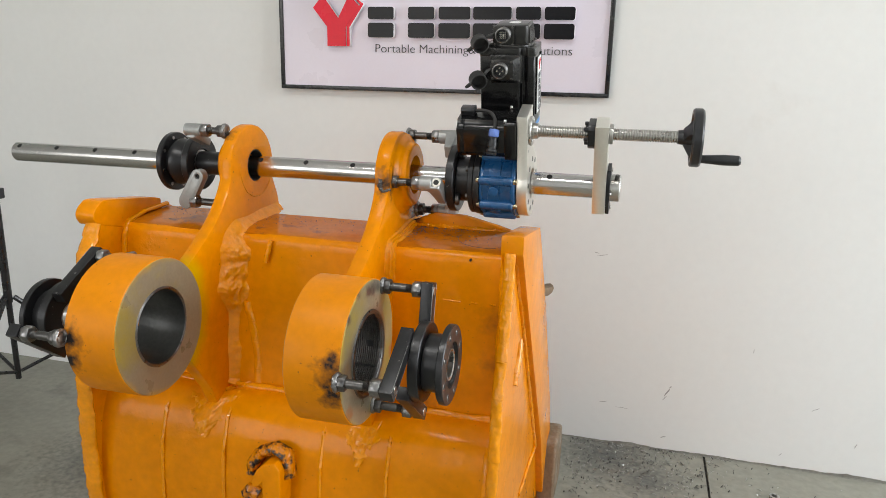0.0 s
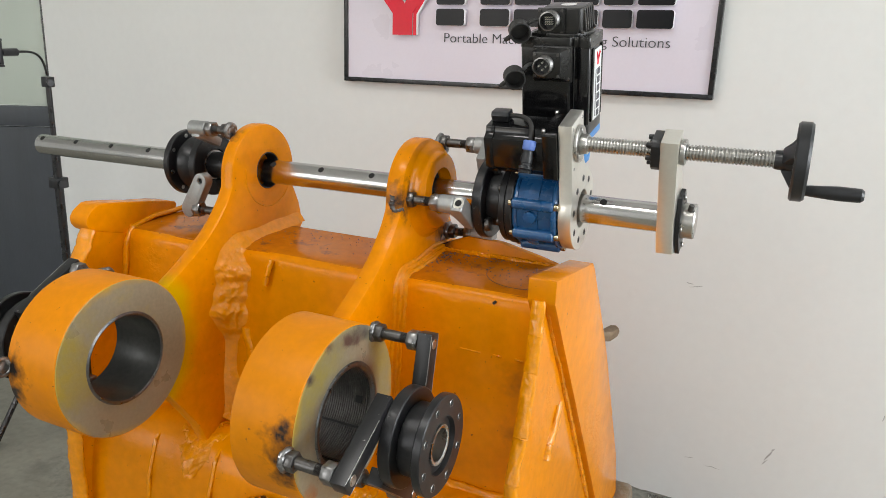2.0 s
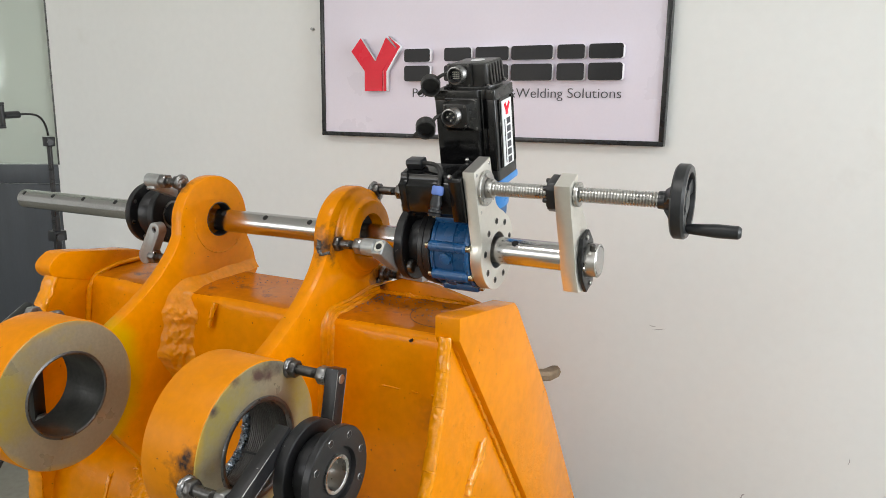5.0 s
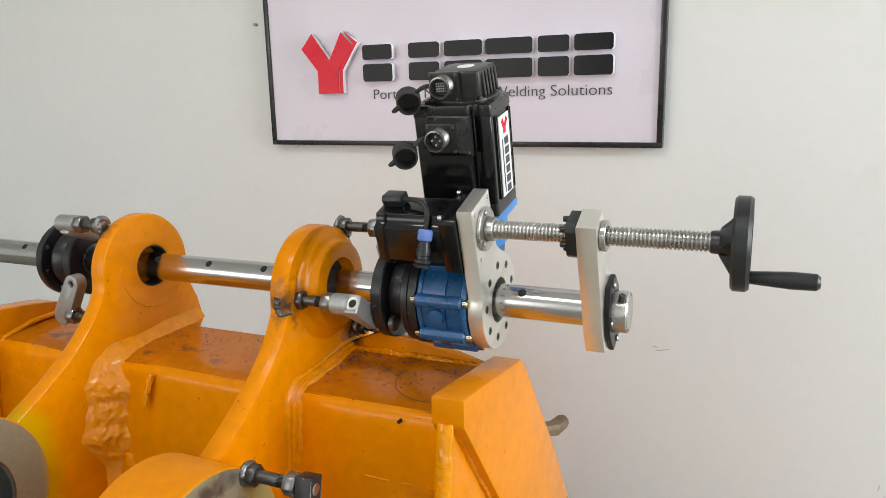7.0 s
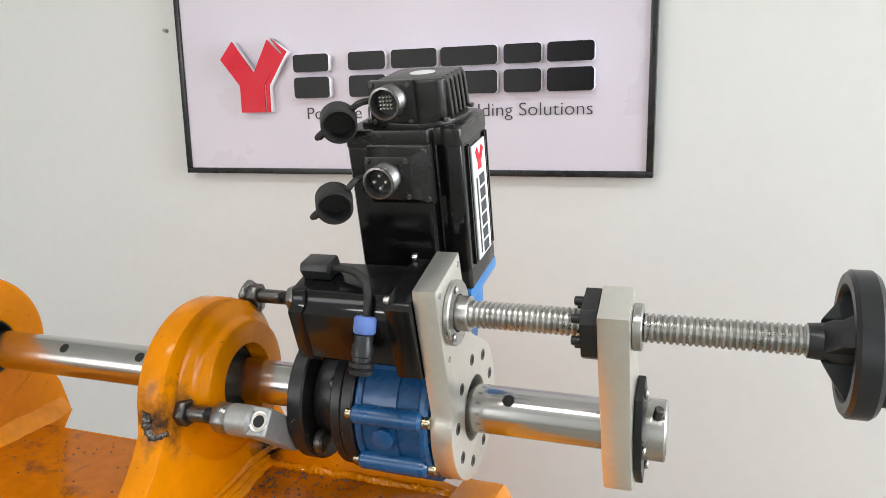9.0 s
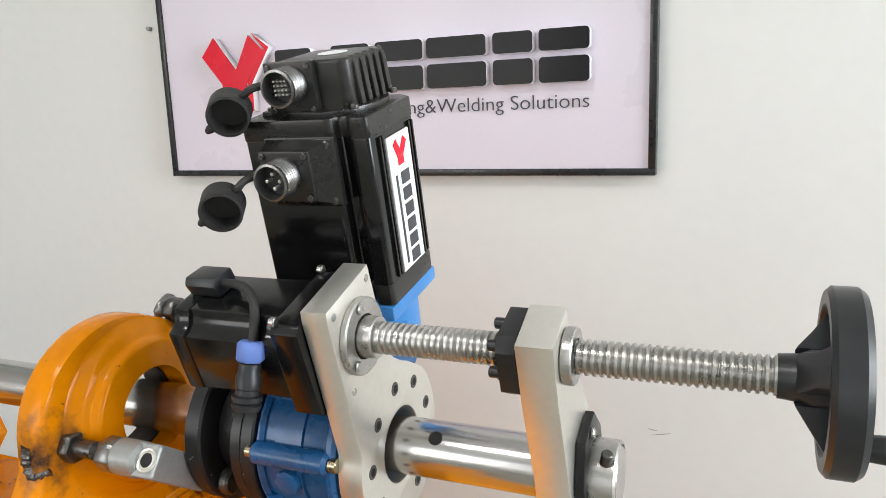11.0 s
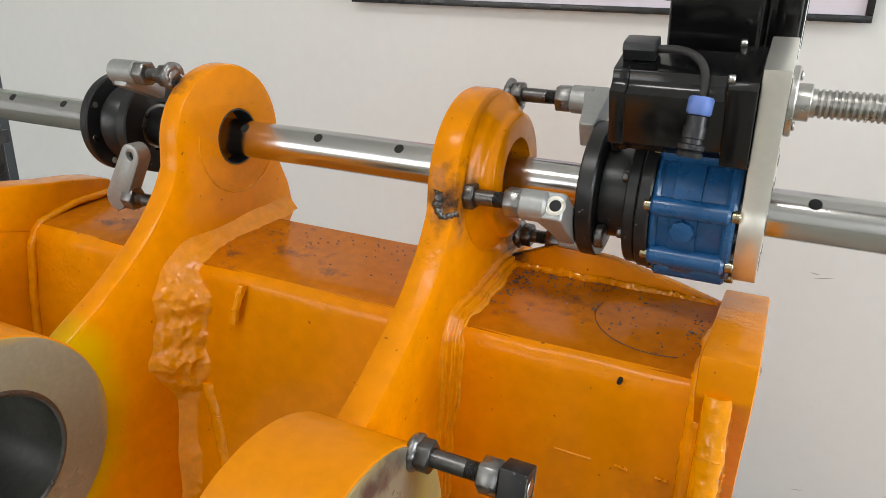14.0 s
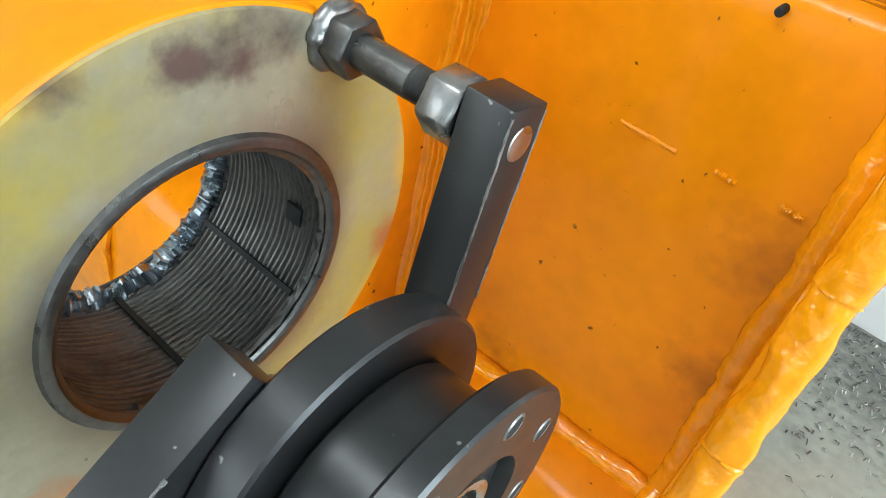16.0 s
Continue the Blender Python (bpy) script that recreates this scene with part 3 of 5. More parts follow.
bkt("weld_bead", edge_weld([(-1.008, 0.03, 0.984), (-1.008, -0.06, 0.980), (-1.008, -0.122, 0.966), (-1.006, -0.143, 0.940), (-1.006, -0.155, 0.85), (-1.006, -0.165, 0.70), (-1.006, -0.170, 0.61)], 0.0070, 0.0050, 300, 14, 21, 0.7), "weld", "smooth painted weld in the corner", None, 70)
bkt("weld_bead", roughened(tube(along([(-0.040, -0.178, 0.975), (-0.040, 0.34, 0.268)], 260), 0.006, 8, 0.2, 9), 0.0015, 50), "weld", "smooth weld along the thick plate")
bkt("weld_bead", roughened(tube(along([(-0.041, 0.345, 0.272), (-0.041, 0.20, 0.281), (-0.041, 0.05, 0.286)], 90), 0.005, 8, 0.2, 10), 0.0015, 50), "weld", "thin weld below the thick plate")
for off, rad, sd in ((0.0, 0.0105, 4), (0.020, 0.008, 6)):
    bkt("weld_blob", edge_weld([(-0.043, -0.052 + off, 0.742), (-0.041, -0.070 + off, 0.712), (-0.042, -0.098 + off * 0.6, 0.684), (-0.043, -0.112 + off * 0.4, 0.662)], rad * 0.8, rad, 90, 16, sd, 1.2), "weld", "", near_plate, 60)

# where the shell's outer side lies at a height
SHELL = [(0.33, -0.286), (0.48, -0.275), (0.555, -0.25), (0.592, -0.21), (0.60, -0.178), (0.64, -0.165), (0.74, -0.158), (0.84, -0.1525), (0.88, -0.1475), (0.92, -0.143), (0.948, -0.1395), (0.962, -0.130)]


def shell_y(z):
    for (z0, y0), (z1, y1) in zip(SHELL, SHELL[1:]):
        if z <= z1:
            return y0 + (y1 - y0) * (z - z0) / (z1 - z0)
    return SHELL[-1][1]


def weld_patch(x0, x1, z0, z1, height, cover, seed, step=0.0022):
    """Lumpy weld or run paint spread over the shell; cover(x, z) from 0 to 1 shapes it, and it sinks in where that is 0."""
    bm, nx, nz = bmesh.new(), int((x1 - x0) / step), int((z1 - z0) / step)
    rows = []
    for i in range(nx + 1):
        row = []
        for j in range(nz + 1):
            x, z = x0 + (x1 - x0) * i / nx, z0 + (z1 - z0) * j / nz
            p = Vector((x, z, seed))
            c = max(0.0, min(1.0, cover(x, z) + 0.35 * noise.noise(p * 45) + 0.25 * noise.noise(p * 120)))
            ridge = 1 - abs(noise.noise(p * 70)) * 2
            h = c * height * (0.55 + 0.35 * noise.noise(p * 40) + 0.30 * ridge + 0.15 * noise.noise(p * 210)) - (1 - c) * 0.004
            row.append(bm.verts.new((x, shell_y(z) - h, z - 0.4 * h)))
        rows.append(row)
    for r0, r1 in zip(rows, rows[1:]):
        for j in range(nz):
            bm.faces.new((r0[j], r0[j + 1], r1[j + 1], r1[j]))
    return bm


# lugs that hold the bar, and the big pivot rings
def lug(x0, x1, ey, boss, hole_y, ring_y, hole_r=0.044):
    eye = arc(ey, 1.105, 0.100, -20, 180, 30)
    outline = eye + smooth_line([(ey - 0.102, 1.085), (ey - 0.122, 1.052), (ey - 0.158, 1.013), (ey - 0.197, 0.983), (ey - 0.241, 0.955), (ey - 0.272, 0.938), (ey - 0.298, 0.922)], 18)
    outline += arc(ring_y, 0.828, 0.118, 48, -50, 18)
    outline += [(-0.255, 0.62), (-0.235, 0.575), (-0.20, 0.565), (-0.14, 0.60), (-0.12, 0.93), (0.085, 0.945), (0.105, 0.97), (0.092, 1.02)]
    hole = circle(hole_y, 1.106, hole_r, 48)
    o = bkt("lug", flat_x([outline, hole], x0, x1, 0.006), "orange", "thick lug plate with a bored eye")
    for bx0, bx1, br in boss:
        bkt("boss", lathe([(bx0, hole_r), (bx0, br - 0.004), (bx0 + 0.004 * (1 if bx1 > bx0 else -1), br), (bx1 - 0.006 * (1 if bx1 > bx0 else -1), br), (bx1, br - 0.006), (bx1, hole_r)], 48, (hole_y, 1.106)), "orange", "", o)
    bkt("bore_sleeve", lathe([(x0 + 0.002, hole_r + 0.0005), (x1 - 0.002, hole_r + 0.0005), (x1 - 0.002, hole_r - 0.0008), (x0 + 0.002, hole_r - 0.0008)], 48, (hole_y, 1.106)), "bore_smooth", "dark machined bore", o)
    return o


def halo(ob, cy, cz, r0, r1, colour):
    """Yellowed overspray on a plate round a masked ring."""
    ob.data.materials[0] = add_overspray(ob.data.materials[0].copy(), cy, cz, r0, r1, colour, True)


lug_l = lug(-0.7475, -0.715, -0.027, [(-0.7485, -0.7845, 0.066)], -0.012, -0.4175, 0.0375)
bkt("ring_mark", roughened(tube([(-0.7152, -0.012 + 0.076 * math.cos(a), 1.106 + 0.076 * math.sin(a)) for a in (radians(-190 + 4 * i) for i in range(48))], 0.0016, 8, 0.25, 12), 0.0012, 40), "weld", "faint uneven round seam", lug_l)
lug_r = lug(-0.366, -0.331, -0.030, [], -0.016, -0.391)

def pivot_ring(x0, x1, cy, cz, ribbed):
    """A thick ring; the bore of the ribbed one sits a little low."""
    R, r = 0.140, 0.0785
    by, bz = (cy, cz - 0.004) if ribbed else (cy, cz)
    face_mat = add_overspray(M["ring_face"].copy(), cy, cz, 0.156, 0.178, (0.62, 0.36, 0.0))
    if ribbed:
        add_scorch(face_mat, [(x1 + BX, cy + 0.020, cz + 0.122, 0.055), (x1 + BX, cy + 0.046, cz + 0.118, 0.04), (x1 + BX, cy - 0.05, cz + 0.128, 0.03), (x1 + BX, cy - 0.095, cz + 0.095, 0.025)], (0.085, 0.06, 0.05), 0.5)
        add_scorch(face_mat, [(x1 + BX, cy + 0.125, cz - 0.045, 0.035), (x1 + BX, cy - 0.10, cz - 0.085, 0.04)], (0.36, 0.13, 0.04), 0.4)
        add_scorch(face_mat, [(x1 + BX, cy + 0.000, cz + 0.118, 0.030), (x1 + BX, cy + 0.028, cz + 0.110, 0.030)], (0.115, 0.070, 0.058), 0.4)
        add_overspray(face_mat, by, bz, 0.104, 0.126, (0.17, 0.115, 0.085), True)
    def eccentric(bm):
        """Draws the inner part over to the bore's centre."""
        for v in bm.verts:
            d = math.hypot(v.co.y - cy, v.co.z - cz)
            k = max(0.0, min(1.0, (R - 0.006 - d) / (R - 0.006 - r - 0.003)))
            v.co += Vector((0, by - cy, bz - cz)) * k
        return bm

    o = bkt("pivot_ring", eccentric(lathe([(x0, r + 0.002), (x0, R - 0.0015), (x0 + 0.0012, R), (x1 - 0.003, R), (x1 - 0.0012, R - 0.0007), (x1, R - 0.0025), (x1, r + 0.002)], 96, (cy, cz))), "ring_paint", "large welded pivot ring")
    for xf, s in ((x1, 1), (x0, -1)):
        bkt("ring_face", eccentric(lathe([(xf, r), (xf + 0.0012 * s, r), (xf + 0.0012 * s, R - 0.003), (xf, R - 0.002)], 96, (cy, cz))), face_mat, "bare ground steel face", o)
    if ribbed:
        bkt("bore_weld", roughened(tube([(x0 + 0.012, by + 0.0755 * math.cos(a), bz + 0.0755 * math.sin(a)) for a in (radians(200 + i) for i in range(0, 230, 1))], 0.0068, 10, 0.55, 61), 0.0034, 75), "blue_steel", "bluish weld bead inside the bore", o)
        bkt("bore_weld", roughened(tube([(x1 - 0.003, by + 0.0765 * math.cos(a), bz + 0.0765 * math.sin(a)) for a in (radians(230 + i) for i in range(0, 190, 2))], 0.0030, 8, 0.25, 62), 0.0010, 80), "dark_steel", "", o)
        for a in (262, 318):
            bkt("bore_groove", box(x0 + 0.016, x1 - 0.006, -0.0018, 0.0018, -0.0008, 0.0008), "hole", "", o).matrix_local = Matrix.Translation((0, by + 0.0748 * math.cos(radians(a)), bz + 0.0748 * math.sin(radians(a)))) @ pose(0, 0, 0, a - 90)
        bkt("bore_pocket", box(x1 - 0.030, x1 - 0.018, -0.006, 0.006, -0.0008, 0.0008), "hole", "", o).matrix_local = Matrix.Translation((0, by + 0.0747 * math.cos(radians(-8)), bz + 0.0747 * math.sin(radians(-8)))) @ pose(0, 0, 0, -98)
        prof, n = [], int((x1 - x0) / 0.0040)
        for i in range(n):
            a = x0 + (x1 - x0) * i / n
            prof += [(a, r - 0.0008), (a + 0.0012, r - 0.0026), (a + 0.0026, r - 0.0026)]
        sl = lathe([(x0, r + 0.0015)] + prof + [(x1, r - 0.001), (x1, r + 0.0015)], 96, (by, bz))
        bkt("bore_lining", roughened(sl, 0.0007, 60), "bore", "ribbed weld-built bore", o)
    else:
        bkt("bore_lining", lathe([(x0 - 0.001, r + 0.001), (x0 - 0.001, r - 0.002), (x1 + 0.001, r - 0.002), (x1 + 0.001, r + 0.001)], 96, (cy, cz)), "bore_smooth", "smooth dark bore", o)
    bkt("bore_rim", lathe([(x1 + 0.001, r - 0.003), (x1 + 0.003, r), (x1 + 0.001, r + 0.004)], 96, (by, bz)), "dark_steel", "", o)
    if ribbed:
        bkt("bore_rim", lathe([(x1 + 0.0012, r - 0.002), (x1 + 0.0040, r + 0.0005), (x1 + 0.0044, r + 0.0030), (x1 + 0.0036, r + 0.0056), (x1 + 0.0010, r + 0.0072)], 96, (by, bz)), "dark_steel", "dark turned rim round the bore", o)
    return o


RING_L, RING_R = (-0.4175, 0.831), (-0.389, 0.821)
ring_l = pivot_ring(-0.822, -0.7125, *RING_L, False)
ring_r = pivot_ring(-0.388, -0.281, *RING_R, True)

bkt("boss", lathe([(-0.3305, 0.044), (-0.3305, 0.092), (-0.3290, 0.0885), (-0.3240, 0.0845), (-0.3200, 0.0800), (-0.3185, 0.0755), (-0.3140, 0.0730), (-0.3090, 0.0715), (-0.3070, 0.0680), (-0.3070, 0.044)], 56, (-0.016, 1.107)), "orange", "rounded boss", lug_r, 75)
halo(lug_l, *RING_L, 0.166, 0.205, (0.56, 0.38, 0.0))
for x, k in ((-0.350, 0), (-0.738, 1)):
    bkt("weld_bead", weld_patch(x - 0.075, x + 0.075, 0.50, 0.612, 0.026, lambda u, z: 1.35 - abs(u - x) / (0.012 + 0.62 * max(0.0, z - 0.515)) if z > 0.512 else -1.0, 5 + k), "weld", "lumpy weld under the lug", None, 60)
bkt("weld_bead", weld_patch(-0.225, -0.135, 0.75, 0.845, 0.0022, lambda u, z: 0.55 - 14 * math.hypot(u + 0.182, (z - 0.80) * 0.9) + 0.5 * noise.noise((u * 60, z * 60, 2.0)), 11, 0.0016), "orange", "patch of wrinkled paint", None, 70)
for xa, xb, k in ((-0.199, -0.160, 0), (-0.136, -0.122, 1), (-0.096, -0.082, 2)):
    bkt("weld_bead", tube(along([(xa, shell_y(0.859) - 0.0002, 0.859), (xb, shell_y(0.858) - 0.0002, 0.858)], 30), 0.0018, 8, 0.5, 70 + k), "weld", "broken thin seam across the panel")
bkt("weld_bead", roughened(tube(along([(-0.325, 0.034, 0.979), (-0.20, 0.034, 0.979), (-0.075, 0.031, 0.977)], 160), 0.0050, 8, 0.3, 90), 0.0025, 50), "weld", "dirty weld along the lip")
# welds between the lugs and the shell
def fillet_run(x, d, size, seed, swell=0.0):
    """Uneven multi-pass fillet between an upright plate and the shell, following the shell's bend."""
    prof = along([(0, 0.088, 0.980), (0, 0.0, 0.977), (0, -0.09, 0.972), (0, -0.126, 0.9645), (0, -0.138, 0.950), (0, -0.1475, 0.88), (0, -0.158, 0.74), (0, -0.167, 0.61), (0, -0.178, 0.598)], 300)
    bm, rings, n = bmesh.new(), [], 44 if swell else 28
    for i, p in enumerate(prof):
        p = p + Vector((x, 0, 0))
        t = (prof[min(i + 4, len(prof) - 1)] - prof[max(i - 4, 0)]).normalized()
        nrm = Vector((0, t.z, -t.y))
        if nrm.z < 0 and nrm.y > 0:
            nrm = -nrm
        w = size * (1 + 0.35 * noise.noise(p * 22 + Vector((seed, 0, 0))) + 0.15 * noise.noise(p * 70 + Vector((0, seed, 0))))
        grow = 1 + swell * max(0.0, min(1.0, (0.975 - p.z) / 0.050, (p.z - 0.775) / 0.060)) * (1 + 0.45 * noise.noise(p * 34))
        w *= 1 + 0.8 * (grow - 1)
        hgt = size * 0.8 * (1 + 1.5 * (grow - 1)) * (1 + 0.3 * noise.noise(p * 18 + Vector((0, 0, seed * 2.0))))
        ring = [bm.verts.new(p + Vector((-d * 0.004, 0, 0)) - nrm * 0.004)]
        for j in range(n):
            u = j / (n - 1)
            q = p + Vector((d * w * u, 0, 0)) + nrm * (hgt * (1 - u) ** 1.25)
            k = math.sin(math.pi * u)
            fine = noise.noise(q * 60 + Vector((seed, seed, 0)))
            if swell:
                lump = k * (0.0016 + (grow - 1) * (0.0026 * noise.noise(q * 55) + 0.0030 * (1 - 2.4 * abs(noise.noise(q * 48 + Vector((3, 1, seed))))) + 0.0016 * noise.noise(q * 150) + 0.0010 * noise.noise(q * 300)) + 0.0012 * fine)
            else:
                lump = k * (0.0016 + 0.0017 * math.sin(19 * u + 1.5 * noise.noise(p * 14)) + 0.0010 * fine + 0.0006 * noise.noise(q * 160))
            ring.append(bm.verts.new(q + (Vector((d * 0.7, 0, 0)) + nrm * 0.7) * lump - nrm * (0.0012 if j == n - 1 else 0)))
        rings.append(ring)
    for a, b in zip(rings, rings[1:]):
        for j in range(n + 1):
            k = (j + 1) % (n + 1)
            bm.faces.new((a[j], a[k], b[k], b[j]))
    bm.faces.new(rings[0]), bm.faces.new(rings[-1])
    bmesh.ops.recalc_face_normals(bm, faces=bm.faces)
    return bm


for x, k, d, size in ((-0.715, 0, 1, 0.021), (-0.7475, 1, -1, 0.018), (-0.331, 2, 1, 0.020), (-0.366, 3, -1, 0.018)):
    bkt("weld_bead", fillet_run(x, d, size, k * 7 + 1, 1.45 if k == 0 else 0.0), "weld", "wide lumpy fillet weld" if k == 0 else "rough painted fillet weld", None, 70)
bkt("weld_stub", tube(along([(-0.612, -0.143, 0.955), (-0.618, -0.152, 0.925), (-0.622, -0.153, 0.905)], 14), 0.006, 8, 0.3, 77), "weld")
bkt("drilled_dot", disc(-0.006, 0.006, 0.0026, 0, 0.0005, 14), "hole", "small dark hole").matrix_local = Matrix.Translation((-0.142 + BX, -0.1405, 0.951)) @ pose(0, 0, 0, 0, 0, 90) @ Matrix.Translation((-BX, 0, 0))
bkt("grease_hole", disc(-0.004, 0.0015, 0.0075, 0, 0.0005, 20), "hole", "dark grease hole", lug_l).matrix_local = Matrix.Translation((-0.768 + BX, -0.0775, 1.100)) @ pose(0, 0, 0, 0, 0, -90) @ Matrix.Translation((-BX, 0, 0))
bkt("scribed_ring", tube([(-0.12 + 0.075 * math.cos(a), -0.035 + 0.075 * math.sin(a), 0.9745 - 0.05 * max(0, 0.02 + 0.075 * -math.sin(a) - 0.03)) for a in (radians(165 + 4 * i) for i in range(32))], 0.0005, 6), "burnt", "scribed circle mark")
for x, k in ((-0.842, 0), (-0.680, 1), (-0.439, 2), (-0.285, 3)):
    bkt("wear_strip_seam", tube(along([(x, -0.195, 0.595), (x, -0.252, 0.555), (x, -0.279, 0.48), (x, -0.288, 0.35), (x, -0.265, 0.15)], 50), 0.005, 6, 0.25, 30 + k), "weld", "thin vertical weld seam")
bkt("weld_bead", edge_weld([(XL, -0.172, 0.600), (-0.55, -0.174, 0.599), (XR, -0.172, 0.600)], 0.008, 0.0085, 420, 14, 40, 1.0), "weld", "uneven weld along the fold", None, 60)
bkt("weld_bead", edge_weld([(-0.676, -0.1535, 0.805), (-0.664, -0.1545, 0.76), (-0.654, -0.1575, 0.71), (-0.650, -0.160, 0.68), (-0.648, -0.163, 0.64), (-0.648, -0.166, 0.606)], 0.0100, 0.0050, 200, 16, 41, 1.0), "weld", "wandering repair weld", None, 60)
hook = [(-0.553, 0.25), (-0.512, 0.25), (-0.508, 0.490), (-0.520, 0.507), (-0.545, 0.503), (-0.565, 0.484), (-0.580, 0.455), (-0.576, 0.441), (-0.562, 0.446), (-0.553, 0.455)]
bkt("lifting_hook", prism(hook, "y", -0.335, -0.262, 0.004, 3), "orange", "cut lifting hook")
bkt("weld_bead", edge_weld([(-0.598, -0.290, 0.452), (-0.590, -0.293, 0.482), (-0.566, -0.296, 0.512), (-0.536, -0.296, 0.524), (-0.510, -0.296, 0.508), (-0.503, -0.296, 0.46)], 0.017, 0.013, 150, 18, 31, 1.1), "weld_burnt", "scorched lumpy weld round the hook", None, 60)
bkt("weld_blob", edge_weld([(-0.622, -0.288, 0.385), (-0.605, -0.290, 0.402), (-0.588, -0.288, 0.392)], 0.010, 0.014, 60, 16, 36, 1.0), "weld_burnt", "scorched weld stub", None, 60)
bkt("tooth", roughened(prism([(0.44, 0.0), (0.66, 0.0), (0.66, 0.16), (0.62, 0.21), (0.50, 0.20)], "x", -0.045, 0.012, 0.012, 3), 0.003, 20), "rust", "worn rusty corner tooth")
bkt("rear_bolt", roughened(tube([(-0.06, 0.24, 0.775), (-0.03, 0.28, 0.768), (-0.024, 0.318, 0.765)], 0.015, 8), 0.006, 60), "rust", "rusty stub")

# ---------------------------------------------------------------- boring bar
bar = thing("boring_bar", pose(-0.65, 0, ZB), "polished steel boring bar with cross holes through the lugs", "boring bar")
part("shaft", lathe([(-0.790, 0), (-0.790, 0.023), (-0.788, 0.025), (0.801, 0.025), (0.802, 0.024), (0.802, 0)], 64), "chrome", bar)
HA = radians(48)
for x in [0.0] + [-0.461 - 0.1195 * i for i in range(9)]:
    b = lathe([(0, 0), (0, 0.0058), (0.0006, 0.0062), (0.0006, 0)], 20)
    part("cross_hole", b, "hole", bar, "dark drilled cross hole", at=Matrix.Translation((x + 0.65, -0.02465 * math.cos(HA), 0.02465 * math.sin(HA))) @ pose(0, 0, 0, HA * 57.2958 * -1, 0, 0) @ pose(0, 0, 0, 0, 0, -90))

# ---------------------------------------------------------------- drive head (turned about the bar)
HEAD = 19.8
HM = pose(0, 0, ZB, HEAD)
SY, SZ = -0.020, 0.135   # feed screw beside the bar, in the head's own axes

gear = thing("worm_gearbox", HM, "blue worm gearbox on the bar with black coupling flanges", "gearbox")
body = lathe([(-0.142, 0.030), (-0.142, 0.066), (-0.139, 0.069), (-0.074, 0.069), (-0.068, 0.066), (-0.068, 0.030)], 48)
part("housing", body, "blue", gear)
part("housing_band", lathe([(-0.128, 0.066), (-0.126, 0.0715), (-0.100, 0.0715), (-0.098, 0.066)], 48), "blue", gear)
part("housing_rim", disc(-0.1455, -0.138, 0.074, 0.03, 0.003, 48), "blue", gear)
part("housing_rim", disc(-0.076, -0.0655, 0.076, 0.03, 0.003, 48), "blue", gear)
for i in range(8):
    a = 17 + 45 * i
    c = (0.074 * math.cos(radians(a)), 0.074 * math.sin(radians(a)))
    part("bolt_rib", disc(-0.1450, -0.070, 0.0100, 0, 0.003, 18, c), "blue", gear)
    part("bolt", disc(-0.0700, -0.0615, 0.0062, 0, 0.001, 16, c), "brass", gear, "zinc-yellow bolt")
    part("bolt", disc(-0.1520, -0.1440, 0.0058, 0, 0.001, 16, c), "brass", gear, "zinc-yellow bolt")
for a in (170, 215, 260):
    part("oil_plug", prism([(0.012 * math.cos(math.tau * i / 8), 0.012 * math.sin(math.tau * i / 8)) for i in range(8)], "z", 0.062, 0.0765, 0.002), "blue", gear, at=pose(-0.113, 0, 0, a - 90))
part("worm_housing", joined(disc(-0.115 - 0.05, -0.115 + 0.05, 0.034, 0, 0.004, 24, (0.085, 0.04))), "blue", gear)
part("motor_flange", box(-0.151, -0.043, 0.027, 0.122, 0.107, 0.1215, 0.004), "blue_light", gear, "light blue motor flange", at=pose(0, 0, 0, 12.0 - HEAD))
part("flange_neck", lathe([(0.05, 0.045), (0.107, 0.05), (0.107, 0.0), (0.05, 0)], 24), "blue_light", gear, at=pose(-0.097, 0.0745 + 0.015, 0, 0, -90, 0))
part("adapter_ring", joined(disc(-0.1590, -0.1458, 0.0765, 0.03), disc(-0.1720, -0.1596, 0.074, 0.03)), "black_ox", gear, "black steel ring")
part("hub", disc(-0.204, -0.172, 0.050, 0.028), "black_ox", gear)
for i in range(6):
    a = radians(10 + 60 * i)
    part("hex_bolt", nut(-0.1790, -0.1715, 0.0065, (0.060 * math.cos(a), 0.060 * math.sin(a)), 0.0008), "dark_steel", gear)
part("coupling_flange", disc(-0.222, -0.204, 0.0745, 0.030, 0.002), "black_ox", gear, "black steel flange")

carrier = thing("drive_plate", HM, "milled aluminium drive plate with bolts round the bar", "machine plate")
o = arc(0, 0, 0.074, -215, 30, 40)
outline = o + smooth_line([(0.052, 0.052), (0.022, 0.080), (0.016, 0.105), (0.016, 0.1785)], 10)[1:] + [(-0.0525, 0.1785), (-0.0545, 0.170)]
part("plate", flat_x([outline, circle(0, 0, 0.034)], -0.0625, -0.0400, 0.0012), "alu", carrier)
PX = 0.0100   # the plate's outer side lies this far out from the gearbox
for i in range(9):
    a = radians(40 + 40 * i)
    c = (0.056 * math.cos(a), 0.056 * math.sin(a))
    sb = part("socket_bolt", disc(-0.0403, -0.0395, 0.0062, 0.0036, 0.0003, 20, c), "dark_steel", carrier, "recessed black socket bolt")
    part("socket", disc(-0.0403, -0.0397, 0.0040, 0, 0.0001, 16, c), "hole", sb)
for y, z in ((0.009, 0.170), (-0.045, 0.170), (-0.046, 0.100), (0.008, 0.102)):
    part("dowel", disc(-0.0405, -0.0395, 0.0032, 0, 0.0003, 14, (y, z)), "steel", carrier)
